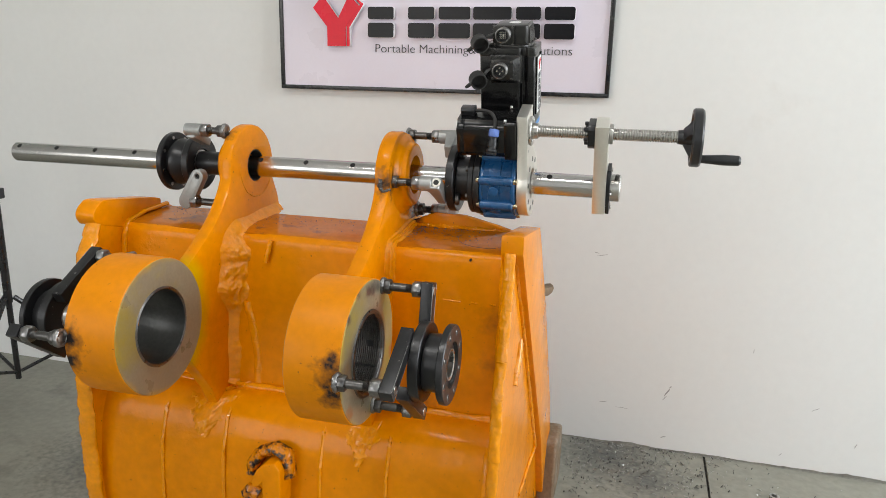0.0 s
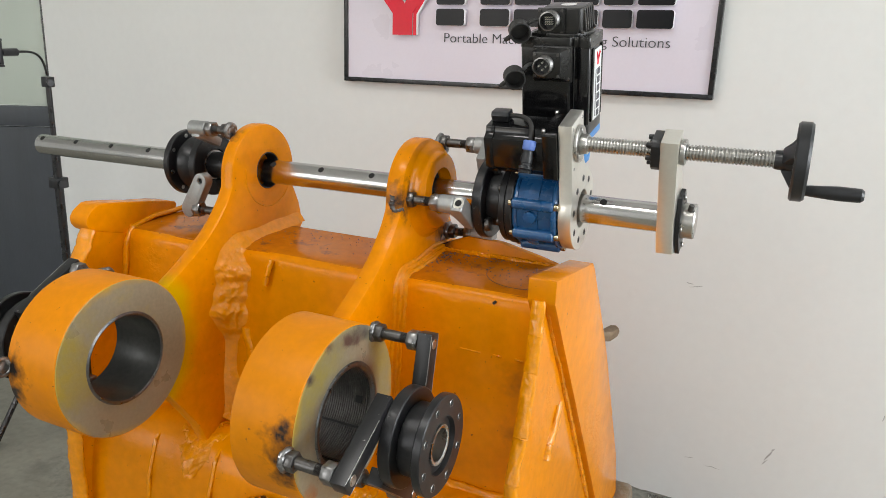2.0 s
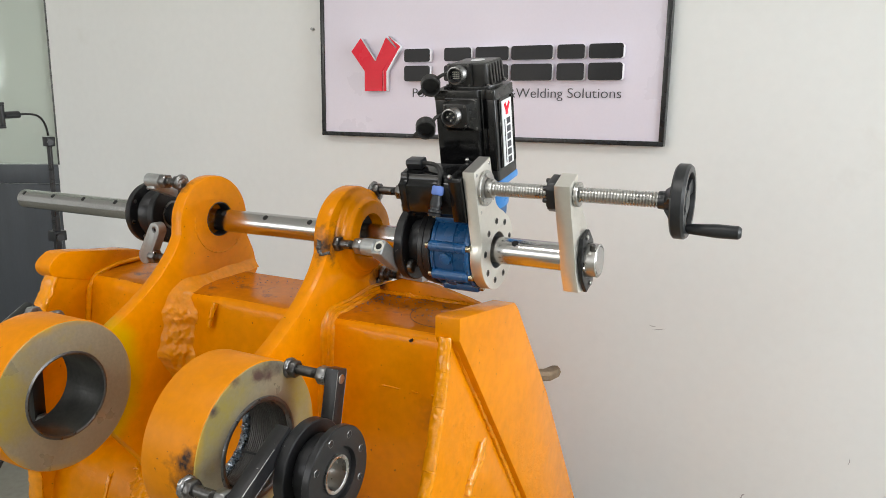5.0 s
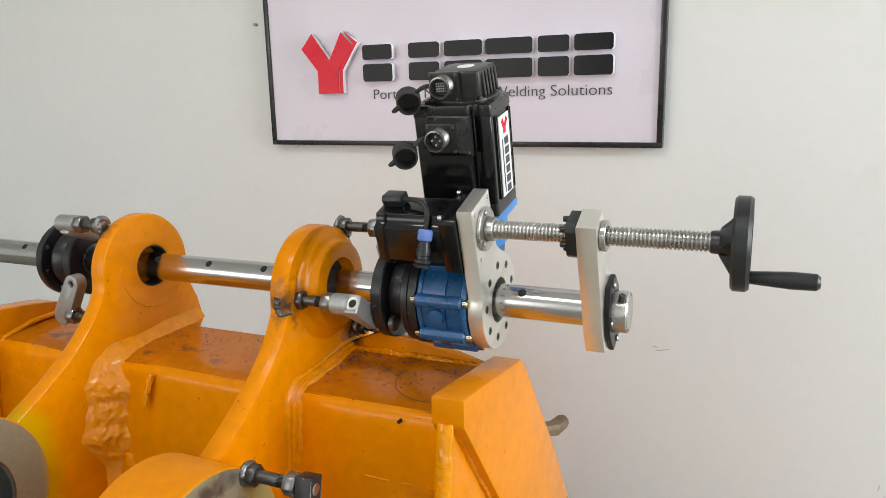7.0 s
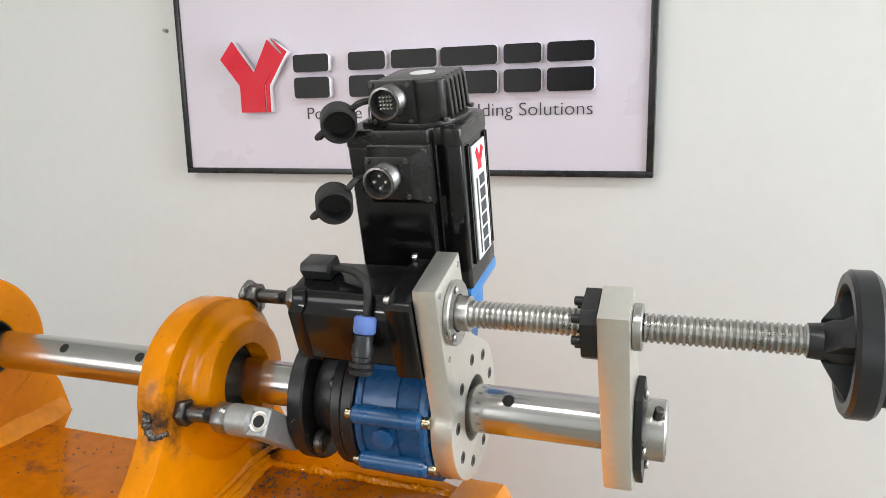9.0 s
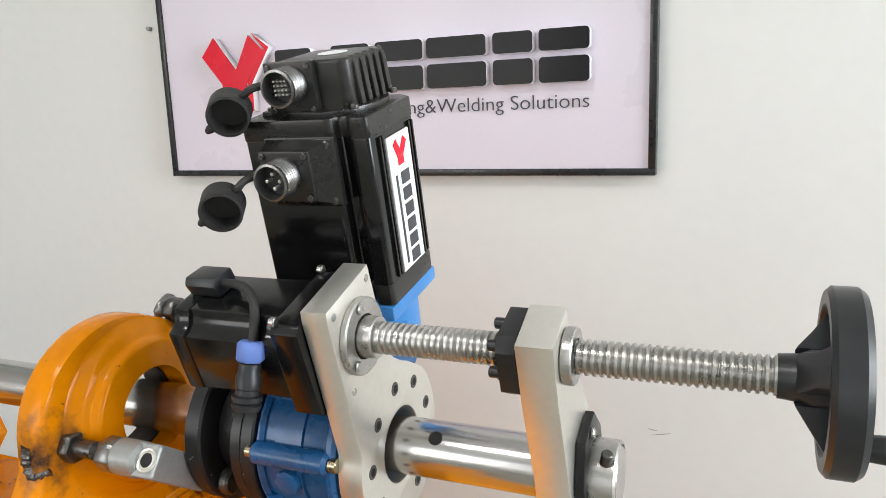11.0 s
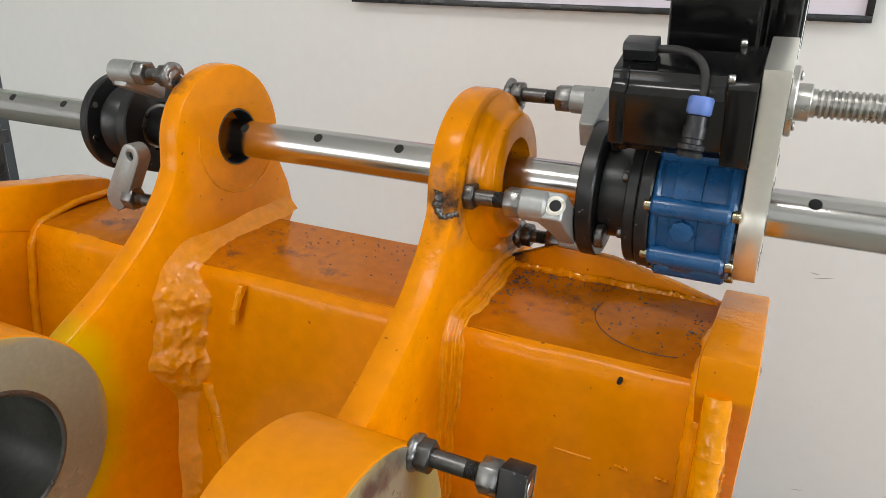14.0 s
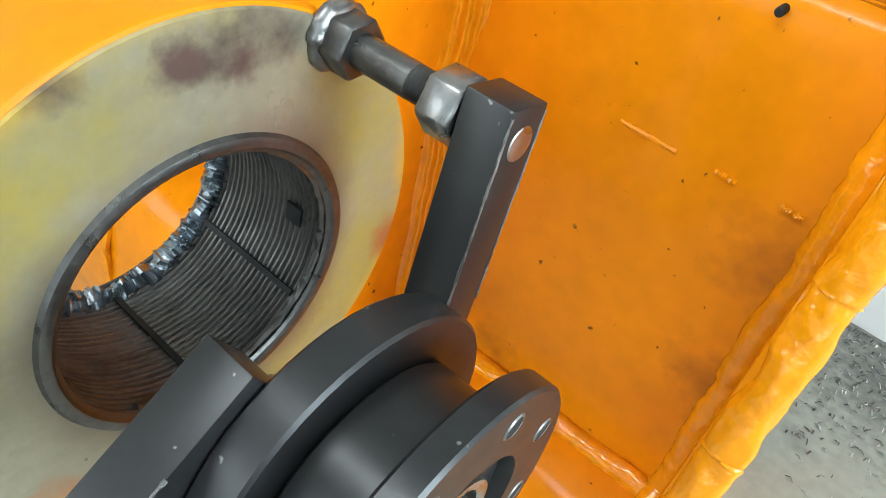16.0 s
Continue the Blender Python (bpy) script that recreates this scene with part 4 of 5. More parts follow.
cap = part("bearing_cap", disc(-0.0400, -0.0340, 0.031, 0.018, 0.0012, 48, (SY, SZ)), "steel", carrier, "round steel bearing cap")
for a in (90, 210, 330):
    part("screw", disc(-0.0340, -0.0315, 0.0042, 0, 0.001, 14, (SY + 0.025 * math.cos(radians(a)), SZ + 0.025 * math.sin(radians(a)))), "steel", cap)
part("bearing_seal", disc(-0.0395, -0.0370, 0.018, 0.010, 0.001, 32, (SY, SZ)), "rubber", cap)

# feed screw with hand wheel
feed = thing("feed_screw", HM, "steel ball screw with black hand wheel and crank handle", "feed screw")
prof, x = [(-0.040, 0), (-0.040, 0.0105), (-0.022, 0.0105), (-0.022, 0.0125)], -0.020
while x < 0.260:
    prof += [(x, 0.0126), (x + 0.0020, 0.0126), (x + 0.0028, 0.0112), (x + 0.0036, 0.0107), (x + 0.0044, 0.0112)]
    x += 0.0051
prof += [(x, 0.0126), (x, 0)]
part("thread", lathe(prof, 40, (SY, SZ)), "steel", feed, "polished threaded spindle")
part("collar", disc(-0.036, -0.022, 0.0165, 0.0106, 0.001, 32, (SY, SZ)), "steel", feed)
WX = 0.282
wheel = part("hand_wheel", lathe([(WX, 0.047), (WX, 0.0550), (WX + 0.003, 0.0580), (WX + 0.017, 0.0580), (WX + 0.021, 0.0550), (WX + 0.021, 0.046), (WX + 0.016, 0.044), (WX + 0.006, 0.044)], 64, (SY, SZ)), "plastic", feed, "black plastic hand wheel")
part("hub", lathe([(0.257, 0), (0.257, 0.0140), (0.269, 0.0150), (0.276, 0.018), (0.300, 0.018), (0.302, 0.0)], 32, (SY, SZ)), "plastic", wheel)
for a in (10, 130, 250):
    spoke = bmesh.new()
    quad = []
    for r, x0, x1, w in ((0.013, 0.266, 0.300, 0.013), (0.030, 0.276, 0.298, 0.011), (0.049, 0.288, 0.301, 0.015)):
        quad.append([(x0, r, -w), (x0, r, w), (x1, r, w), (x1, r, -w)])
    vs = [[spoke.verts.new(p) for p in q] for q in quad]
    for p, q in zip(vs, vs[1:]):
        for i in range(4):
            spoke.faces.new((p[i], p[(i + 1) % 4], q[(i + 1) % 4], q[i]))
    spoke.faces.new(vs[0]), spoke.faces.new(vs[-1])
    bmesh.ops.recalc_face_normals(spoke, faces=spoke.faces)
    part("spoke", bevelled(spoke, 0.003, 2), "plastic", wheel, at=pose(0, SY, SZ, a))
HY, HZ = SY - 0.012, SZ - 0.040
part("handle", lathe([(WX + 0.018, 0), (WX + 0.018, 0.0075), (WX + 0.030, 0.0085), (WX + 0.066, 0.0108), (WX + 0.094, 0.0102), (WX + 0.098, 0.007), (WX + 0.098, 0)], 28, (HY, HZ)), "plastic", wheel, "turned black crank handle")

# nut block that slides with the bar
nutb = thing("feed_nut_block", HM, "milled aluminium block joining screw nut and bar end", "machine block")
o = [(-0.003, 0.164), (-0.046, 0.160), (-0.048, 0.110), (-0.046, 0.060), (-0.045, 0.030), (-0.047, -0.005), (-0.040, -0.045), (-0.012, -0.060), (0.018, -0.058), (0.036, -0.035), (0.040, 0.0), (0.030, 0.05), (0.008, 0.10)]
part("block", flat_x([o, circle(0, 0, 0.0255)], 0.096, 0.123, 0.0012), "alu", nutb)
part("screw_nut", prism([(SY + y, SZ + z) for y, z in ((-0.026, 0.017), (-0.017, 0.026), (0.017, 0.026), (0.026, 0.017), (0.026, -0.017), (0.017, -0.026), (-0.017, -0.026), (-0.026, -0.017))], "x", 0.0815, 0.0955, 0.001), "black_ox", nutb, "black nut flange")
for a in range(0, 360, 60):
    part("socket_bolt", disc(0.0730, 0.0814, 0.0042, 0, 0.0008, 14, (SY + 0.0200 * math.cos(radians(a + 15)), SZ + 0.0200 * math.sin(radians(a + 15)))), "black_ox", nutb)
part("nut_sleeve", disc(0.1235, 0.1315, 0.0205, 0.0128, 0.001, 36, (SY, SZ)), "steel", nutb)
o = [(-0.018, 0.050), (0.018, 0.050), (0.036, 0.020), (0.036, -0.020), (0.018, -0.056), (-0.018, -0.056), (-0.036, -0.020), (-0.036, 0.020)]
flg = part("end_flange", flat_x([o, circle(0, 0, 0.030)], 0.1235, 0.1310, 0.001), "black_ox", nutb, "black end flange")
for y, z in ((0, 0.044), (0, -0.048), (-0.030, 0.0)):
    part("screw", disc(0.131, 0.1345, 0.0048, 0, 0.001, 16, (y, z)), "steel", flg)
part("end_collar", lathe([(0.110, 0.0255), (0.110, 0.0295), (0.1500, 0.0295), (0.1515, 0.028), (0.1515, 0.0262), (0.147, 0.0255)], 48), "steel", nutb, "steel end collar")
part("set_screw", disc(0, 0.012, 0.0045, 0, 0.0008, 16), "dark_steel", nutb, at=Matrix.Translation((0.143, -0.012, 0.026)) @ pose(0, 0, 0, 0, -78, 0))

# feed motor behind the plate
step = thing("feed_motor", HM, "black square feed motor with cable connector bolted to the plate", "electric motor")
def octo(cy, cz, w, h, c):
    return [(cy - w + c, cz - h), (cy + w - c, cz - h), (cy + w, cz - h + c), (cy + w, cz + h - c), (cy + w - c, cz + h), (cy - w + c, cz + h), (cy - w, cz + h - c), (cy - w, cz - h + c)]
def notched(cy, cz, w, n):
    """Square motor section with rounded notches in its corners."""
    corner = [(w, w - n), (w - 0.35 * n, w - 0.92 * n), (w - 0.70 * n, w - 0.70 * n), (w - 0.92 * n, w - 0.35 * n), (w - n, w)]
    out = []
    for k in range(4):
        for u, v in corner:
            for _ in range(k):
                u, v = -v, u
            out.append((cy + u, cz + v))
    return out
part("stator", prism(notched(SY, SZ - 0.010, 0.0415, 0.016), "x", -0.176, -0.088, 0.0012, 2, 40), "black_paint", step)
part("end_cap", prism(notched(SY, SZ - 0.010, 0.0425, 0.015), "x", -0.190, -0.1745, 0.0025, 2, 40), "black_paint", step)
part("front_cap", prism(octo(SY, SZ - 0.010, 0.043, 0.043, 0.005), "x", -0.0879, -0.0635, 0.0015), "black_paint", step)
part("terminal_box", prism([(-0.046, 0.166), (-0.026, 0.166), (-0.022, 0.171), (-0.024, 0.182), (-0.046, 0.184), (-0.050, 0.178)], "x", -0.186, -0.156, 0.002), "plastic", step, at=Matrix.Translation((0, 0.018, 0.001)))
for y, z in ((SY - 0.037, SZ + 0.035), (SY - 0.037, SZ - 0.037), (SY + 0.037, SZ + 0.035)):
    part("bolt", disc(-0.0885, -0.083, 0.004, 0, 0.001, 12, (y, z)), "steel", step)
path = bezier((-0.156, -0.020, 0.176), (-0.118, -0.024, 0.182), (-0.104, -0.046, 0.178), (-0.108, -0.062, 0.150), 16)
cable = part("cable", tube(path, 0.0038, 12), "rubber", step)
conn = part("connector", lathe([(0, 0), (0, 0.0105), (0.004, 0.0115), (0.0055, 0.0095), (0.007, 0.0115), (0.011, 0.0118), (0.012, 0.0090), (0.016, 0.0090), (0.017, 0.0098), (0.026, 0.0100), (0.028, 0.0088), (0.036, 0.0085), (0.038, 0.0)], 24), "plastic", cable, at=align((-0.111, -0.088, 0.108), (-0.108, -0.062, 0.152)))
part("gland_nut", nut(0.037, 0.053, 0.0118, bev=0.002), "blue_plastic", cable, "blue plastic gland nut", at=align((-0.111, -0.088, 0.108), (-0.108, -0.062, 0.152)))

# servo motor standing on the gearbox
SM = pose(0, 0, ZB, 12.0)
servo = thing("servo_motor", SM @ pose(-0.099, 0.0745, 0.122), "black servo motor with round connectors and open caps", "electric motor")
W, D = 0.0565, 0.0475
o = [(-W - 0.006, -D + 0.004), (-W - 0.003, -D), (W - 0.036, -D), (W - 0.032, -D + 0.003), (W - 0.029, -D + 0.011), (W - 0.021, -D + 0.011), (W - 0.018, -D + 0.005), (W - 0.015, -D + 0.003), (W - 0.003, -D + 0.003), (W, -D + 0.006), (W, D - 0.010), (W - 0.012, D), (-W + 0.006, D), (-W - 0.006, D - 0.010)]
part("body", prism(o, "z", 0.002, 0.150, 0.002), "black_paint", servo)
part("base_cap", prism([(u * 1.01, v * 1.01) for u, v in o], "z", 0.0, 0.020, 0.002), "black_cast", servo)
part("end_cap", prism([(u * 1.012, v * 1.012) for u, v in o], "z", 0.148, 0.166, 0.0025), "black_cast", servo)
for y in (-0.030, -0.025, 0.027, 0.033):
    part("fin", box(W - 0.001, W + 0.0025, y - 0.0015, y + 0.0015, 0.022, 0.146, 0.0005, 1), "black_paint", servo)
part("encoder_cover", prism([(-0.036, -0.030), (0.028, -0.030), (0.034, -0.024), (0.034, 0.034), (0.026, 0.042), (-0.030, 0.042), (-0.038, 0.034)], "z", 0.166, 0.210, 0.003, 3), "black_cast", servo, at=pose(0.004, 0, 0))
part("encoder_foot", prism(arc(0.0, 0.002, 0.050, -70, 70, 12) + [(0.0, 0.046), (-0.046, 0.044), (-0.048, -0.034), (-0.010, -0.040)], "z", 0.1655, 0.1710, 0.0015), "black_cast", servo)
for i in range(5):
    y = -0.016 + 0.0125 * i
    part("cover_rib", prism([(0.0335, 0.171), (0.0425, 0.171), (0.0400, 0.204), (0.0365, 0.2105), (0.0335, 0.2105)], "y", y - 0.0034, y + 0.0034, 0.0012), "black_cast", servo)
for x, y in ((0.040, -0.030), (0.044, 0.034), (-0.040, -0.030)):
    part("foot_screw", disc(0, 0.004, 0.0036, 0, 0.0008, 12), "dark_steel", servo, at=Matrix.Translation((x, y, 0.170)) @ pose(0, 0, 0, 0, -90, 0))
part("type_plate", disc(0, 0.0006, 0.013, 0, 0.0002, 28), "label", servo, "round paper sticker", at=Matrix.Translation((0.004, 0.01, 0.2102)) @ pose(0, 0, 0, 0, -90, 0))


def plug_socket(x, y, z, r, pins):
    """A round threaded socket that faces the front, with its pins and its open cap on a strap."""
    face = pose(x, y, z, 0, 0, -90)
    prof = [(0, 0.0), (0, r)]
    for i in range(5):
        prof += [(0.003 + 0.003 * i, r), (0.0045 + 0.003 * i, r - 0.0008)]
    prof += [(0.020, r), (0.0205, r - 0.002), (0.008, r - 0.0025), (0.008, 0)]
    s = part("socket", lathe(prof, 36), "nut_steel", servo, "round threaded connector", at=face)
    part("insert", disc(0.0075, 0.0090, r - 0.0026, 0, 0.0004, 28), "plastic", s)
    for px, pz in pins:
        part("pin", disc(0.008, 0.016, 0.0010 if len(pins) > 5 else 0.0016, 0, 0.0004, 8, (px, pz)), "alu", s)
    return s


cp = part("connector_plate", box(-0.036, 0.010, -0.0365, -0.029, 0.167, 0.211, 0.0012), "black_cast", servo)
for x, z in ((-0.032, 0.172), (0.006, 0.172), (-0.032, 0.207), (0.006, 0.207)):
    part("screw", disc(0, 0.002, 0.0026, 0, 0.0006, 10), "dark_steel", cp, at=pose(x, -0.0365, z, 0, 0, -90))
plug_socket(-0.012, -0.0365, 0.193, 0.0155, [(0.0036 * (i % 4 - 1.5), 0.0036 * (i // 4 - 1.5)) for i in range(16)])
junction = part("junction_box", box(-0.034, 0.014, -0.070, -D + 0.001, 0.103, 0.146, 0.002), "black_cast", servo)
foot = bmesh.new()
rings = [[foot.verts.new(p) for p in ((a0, y, z0), (a1, y, z0), (a1, y, z1), (a0, y, z1))] for y, a0, a1, z0, z1 in ((-D + 0.0005, -0.038, 0.029, 0.094, 0.153), (-0.0530, -0.038, 0.029, 0.094, 0.153), (-0.0535, -0.036, 0.027, 0.096, 0.151), (-0.0675, -0.0335, 0.0135, 0.1035, 0.1455))]
for a, b in zip(rings, rings[1:]):
    for i in range(4):
        foot.faces.new((a[i], a[(i + 1) % 4], b[(i + 1) % 4], b[i]))
foot.faces.new(rings[0]), foot.faces.new(rings[-1])
bmesh.ops.recalc_face_normals(foot, faces=foot.faces)
bf = part("box_foot", bevelled(foot, 0.0012, 2, 12), "black_cast", servo)
for z in (0.100, 0.147):
    part("screw", disc(0, 0.0030, 0.0036, 0, 0.0008, 12), "dark_steel", bf, at=pose(0.0225, -0.0545, z, 0, 0, -90))
plug_socket(-0.012, -0.0700, 0.126, 0.0155, [(0.006 * math.cos(1.57 * i), 0.006 * math.sin(1.57 * i)) for i in range(4)])
for x, z in ((-0.030, 0.107), (0.010, 0.107), (-0.030, 0.142), (0.010, 0.142)):
    part("screw", disc(0, 0.002, 0.0028, 0, 0.0006, 10), "dark_steel", junction, at=pose(x, -0.070, z, 0, 0, -90))
for cx, cy, cz, sx, sy, sz in ((-0.060, -0.064, 0.180, -0.026, -0.045, 0.194), (-0.056, -0.103, 0.112, -0.028, -0.078, 0.128)):
    cup = part("cap", lathe([(0, 0), (0, 0.0165), (0.002, 0.0180), (0.022, 0.0175), (0.0225, 0.0155), (0.004, 0.0150), (0.004, 0)], 36), "rubber", servo, "open rubber protective cap",
               at=Matrix.Translation((cx - 0.004, cy + 0.012, cz)) @ pose(0, 0, 0, 0, 0, -62) @ pose(0, 0, 0, 0, 12, 0))
    part("strap", tube(bezier((sx, sy, sz), (sx - 0.010, sy - 0.012, sz + 0.004), (cx + 0.020, cy + 0.004, cz + 0.012), (cx + 0.012, cy + 0.008, cz + 0.008), 10), 0.0032, 8), "rubber", servo)
    part("pull_tab", tube([(cx - 0.014, cy + 0.004, cz - 0.010), (cx - 0.022, cy + 0.002, cz - 0.016), (cx - 0.026, cy + 0.002, cz - 0.018)], [0.004, 0.004, 0.0025], 8), "rubber", servo)
lab = part("name_plate", box(W + 0.0005, W + 0.0030, -0.021, 0.022, 0.022, 0.142, 0.0006, 1), "label", servo, "white label strip with red and black shapes")
def on_label(outline, mat):
    b = flat_x([outline], W + 0.0031, W + 0.0036)
    part("mark", b, mat, lab, smooth=0)
on_label([(-0.012, 0.134), (-0.006, 0.138), (0.0, 0.128), (0.008, 0.138), (0.014, 0.133), (0.005, 0.122), (0.005, 0.115), (-0.006, 0.115), (-0.006, 0.122)], "acrylic_red")
for i in range(6):
    z = 0.103 - 0.0145 * i
    on_label([(-0.004, z - 0.0055), (0.012, z - 0.0055), (0.012, z + 0.0055), (-0.004, z + 0.0055)], "ink")
on_label([(-0.014, 0.028), (-0.011, 0.028), (-0.011, 0.108), (-0.014, 0.108)], "ink")


# ---------------------------------------------------------------- clamps that hold the bearings
def rod(parent, x0, x1, c, weld_side):
    """Threaded stud with hexagon nuts at both ends, welded on at one of them."""
    d = 1 if x1 > x0 else -1
    prof, q = [(x0, 0), (x0, 0.0085), (x1 - 0.032 * d, 0.0085)], x1 - 0.031 * d
    for k in range(8):
        prof += [(q, 0.0084), (q + 0.0008 * d, 0.0074)]
        q += 0.0016 * d
    r = part("stud", lathe(prof + [(x1, 0.0080), (x1, 0)], 24, c), "dark_steel", parent, "oiled steel stud with threaded end")
    part("nut", nut(*sorted((x0, x0 + 0.016 * d)), 0.0155, c), "dark_steel", r)
    part("nut", nut(*sorted((x1 - 0.018 * d, x1)), 0.0165, c), "nut_steel", r)
    part("weld", roughened(joined(tube([(x0 - 0.001 * d, c[0] + 0.0128 * math.cos(a), c[1] + 0.0128 * math.sin(a)) for a in (radians(9 * i) for i in range(40))], 0.0052, 10, 0.16, int(abs(c[1]) * 900)), disc(*sorted((x0 - 0.005 * d, x0 + 0.003 * d)), 0.0150, 0, 0.003, 24, c)), 0.0014, 120), "nut_steel", r, "blobby bright tack weld", 60)
    return r


def spider(name, m, sgn, angles, ring, label):
    """A bearing carrier on three studs: arms, black hub and flange, about the x axis of its own."""
    t = thing(name, m, label, "bearing carrier", "bearing carriers")
    X = lambda a, b: sorted((a * sgn, b * sgn))
    part("back_disc", disc(*X(0.107, 0.126), 0.074, 0.030), "black_ox", t)
    part("drum", disc(*X(0.126, 0.158), 0.054, 0.030), "black_ox", t)
    fl = part("front_flange", lathe([(x * sgn, r) for x, r in ((0.158, 0.030), (0.158, 0.0725), (0.1595, 0.074), (0.1695, 0.074), (0.171, 0.0725), (0.171, 0.043), (0.164, 0.041), (0.164, 0.030))], 64), "black_ox", t, "black flange with bolt holes")
    for i in range(8):
        a = math.tau * (i + 0.4) / 8
        part("bolt_hole", disc(*X(0.1702, 0.1714), 0.0050, 0, 0.0003, 16, (0.060 * math.cos(a), 0.060 * math.sin(a))), "hole", fl)
        # bright ring puts the glint on the hole's black edge into the colour
        part("hole_glint_rim", lathe([(0.1708 * sgn, 0.0049), (0.1716 * sgn, 0.0052), (0.1710 * sgn, 0.0060)], 16, (0.060 * math.cos(a), 0.060 * math.sin(a))), "nut_steel", fl)
    part("bearing", lathe([(x * sgn, r) for x, r in ((0.110, 0.024), (0.167, 0.024), (0.168, 0.026), (0.168, 0.0295), (0.165, 0.030), (0.110, 0.030))], 48), "steel", t, "bright steel bearing race")
    for a, reach in angles:
        e = (reach * math.cos(radians(a)), reach * math.sin(radians(a)))
        arm = part("arm", box(*X(0.083, 0.107), -0.016, 0.125, -0.0122, 0.0122, 0.0012), "black_ox", t, "square black steel arm", at=Matrix.Translation((0, *e)) @ pose(0, 0, 0, a + 180 + 31 * sgn))
        for wy in (-0.0122, 0.0122):
            part("worn_edge", roughened(tube(along([(0.1068 * sgn, -0.013, wy * 0.985), (0.1068 * sgn, 0.085, wy * 0.985)], 70), 0.0006, 6, 0.6, int(a) + (3 if wy > 0 else 0)), 0.00012, 90), "nut_steel", arm, "rubbed bright corner")
        part("screw_end", disc(*X(0.1066, 0.1076), 0.0080, 0, 0.0005, 20), "steel", arm)
        rod(t, 0.003 * sgn, 0.082 * sgn, e, 1)
    return t


spider("bearing_carrier", pose(-0.281, -0.408, 0.824), 1, ((46.8, 0.1435), (180, 0.133), (289, 0.131)), RING_R, "black three-armed bearing carrier tack-welded to a pivot ring")
spider("bearing_carrier", pose(-0.818, -0.421, 0.830), -1, ((60, 0.132), (173, 0.148), (300, 0.132)), RING_L, "black three-armed bearing carrier welded to the pivot ring")


def clevis(parent, x0, x1, c, turn):
    """Cast grey lug: a round threaded end with a flat eye that points to the bar's axis."""
    d = 1 if x1 > x0 else -1
    wedge = [(x0 + 0.014 * d, -0.0085), (x1 - 0.004 * d, -0.0085), (x1, -0.005), (x1, 0.068), (x0 + 0.030 * d, 0.068), (x0 + 0.024 * d, 0.030)]
    t = part("clevis", joined(disc(*sorted((x0, x0 + 0.030 * d)), 0.0162, 0, 0.003, 32, (0, 0)), prism(wedge, "z", -0.0150, 0.0150, 0.004, 3)), "cast", parent, "grey cast clevis", at=Matrix.Translation((0, *c)) @ pose(0, 0, 0, turn))
    e = part("threaded_hole", lathe([(0, 0.0060), (0, 0.0104), (0.0006, 0.0106), (0.0010, 0.0100), (0.0008, 0.0088), (0.0002, 0.0080), (0.0006, 0.0074), (0.0001, 0.0068), (0.0005, 0.0062)], 32), "alu", t, "bright threaded eye", at=Matrix.Translation((x0 + 0.0385 * d, -0.0087, 0.0)) @ pose(0, 0, 0, 0, 0, -90))
    part("thread", disc(-0.001, 0.0006, 0.0062, 0, 0.0002, 20), "hole", e)
    return t


hold = thing("drive_mount", pose(0, 0, ZB), "three grey clevis studs tying gearbox flange to the lug", "mounting studs")
for a, r, x0 in ((180, 0.101, -0.336), (60, 0.101, -0.344), (302, 0.105, -0.322)):
    c = (r * math.cos(radians(a)), r * math.sin(radians(a)))
    inner = (0.060 * math.cos(radians(a + 42)), 0.060 * math.sin(radians(a + 42)))
    rod(hold, x0, -0.268, c, 1)
    clevis(hold, -0.270, -0.2228, c, math.degrees(math.atan2(inner[1] - c[1], inner[0] - c[0])))
    part("fork_cheek", disc(-0.2036, -0.1930, 0.0130, 0, 0.002, 28, inner), "dark_steel", hold, "dark cheek behind the flange")
part("tack_weld", roughened(tube(along([(-0.351, -0.1290, 0.008), (-0.352, -0.1300, -0.006), (-0.346, -0.1310, -0.016), (-0.337, -0.1290, -0.017), (-0.330, -0.1230, -0.014)], 40), 0.0046, 10, 0.4, 33), 0.0030, 90), "dark_steel", hold, "blobby tack weld", 60)
for p, rad in (((-0.344, 0.040, 0.074), 0.011), ((-0.336, 0.052, 0.074), 0.010)):
    part("tack_weld", roughened(tube([Vector(p) + Vector((0.002 * k, 0.001 * k, 0.0045 * k)) for k in (-2, -1, 0, 1, 2)], [rad * q for q in (0.5, 0.9, 1.0, 0.85, 0.45)], 12), 0.003, 130), "nut_steel", hold, "blobby tack weld", 60)

brg = thing("bar_bearing", pose(0, 0, ZB), "black round bar bearing held by grey clevises", "bar bearing")
part("outer_flange", disc(-0.957, -0.942, 0.073, 0.027, 0.002), "black_ox", brg)
part("housing", lathe([(-0.942, 0.027), (-0.942, 0.050), (-0.932, 0.050), (-0.931, 0.058), (-0.922, 0.058), (-0.895, 0.042), (-0.888, 0.036), (-0.880, 0.036), (-0.880, 0.027)], 48), "black_ox", brg, "black conical housing")
part("collar", disc(-0.880, -0.875, 0.034, 0.027, 0.0015), "steel", brg)
part("sleeve", disc(-0.875, -0.800, 0.0290, 0.0255, 0.001), "black_ox", brg)
part("rear_disc", disc(-0.890, -0.872, 0.068, 0.036, 0.002), "black_ox", brg)
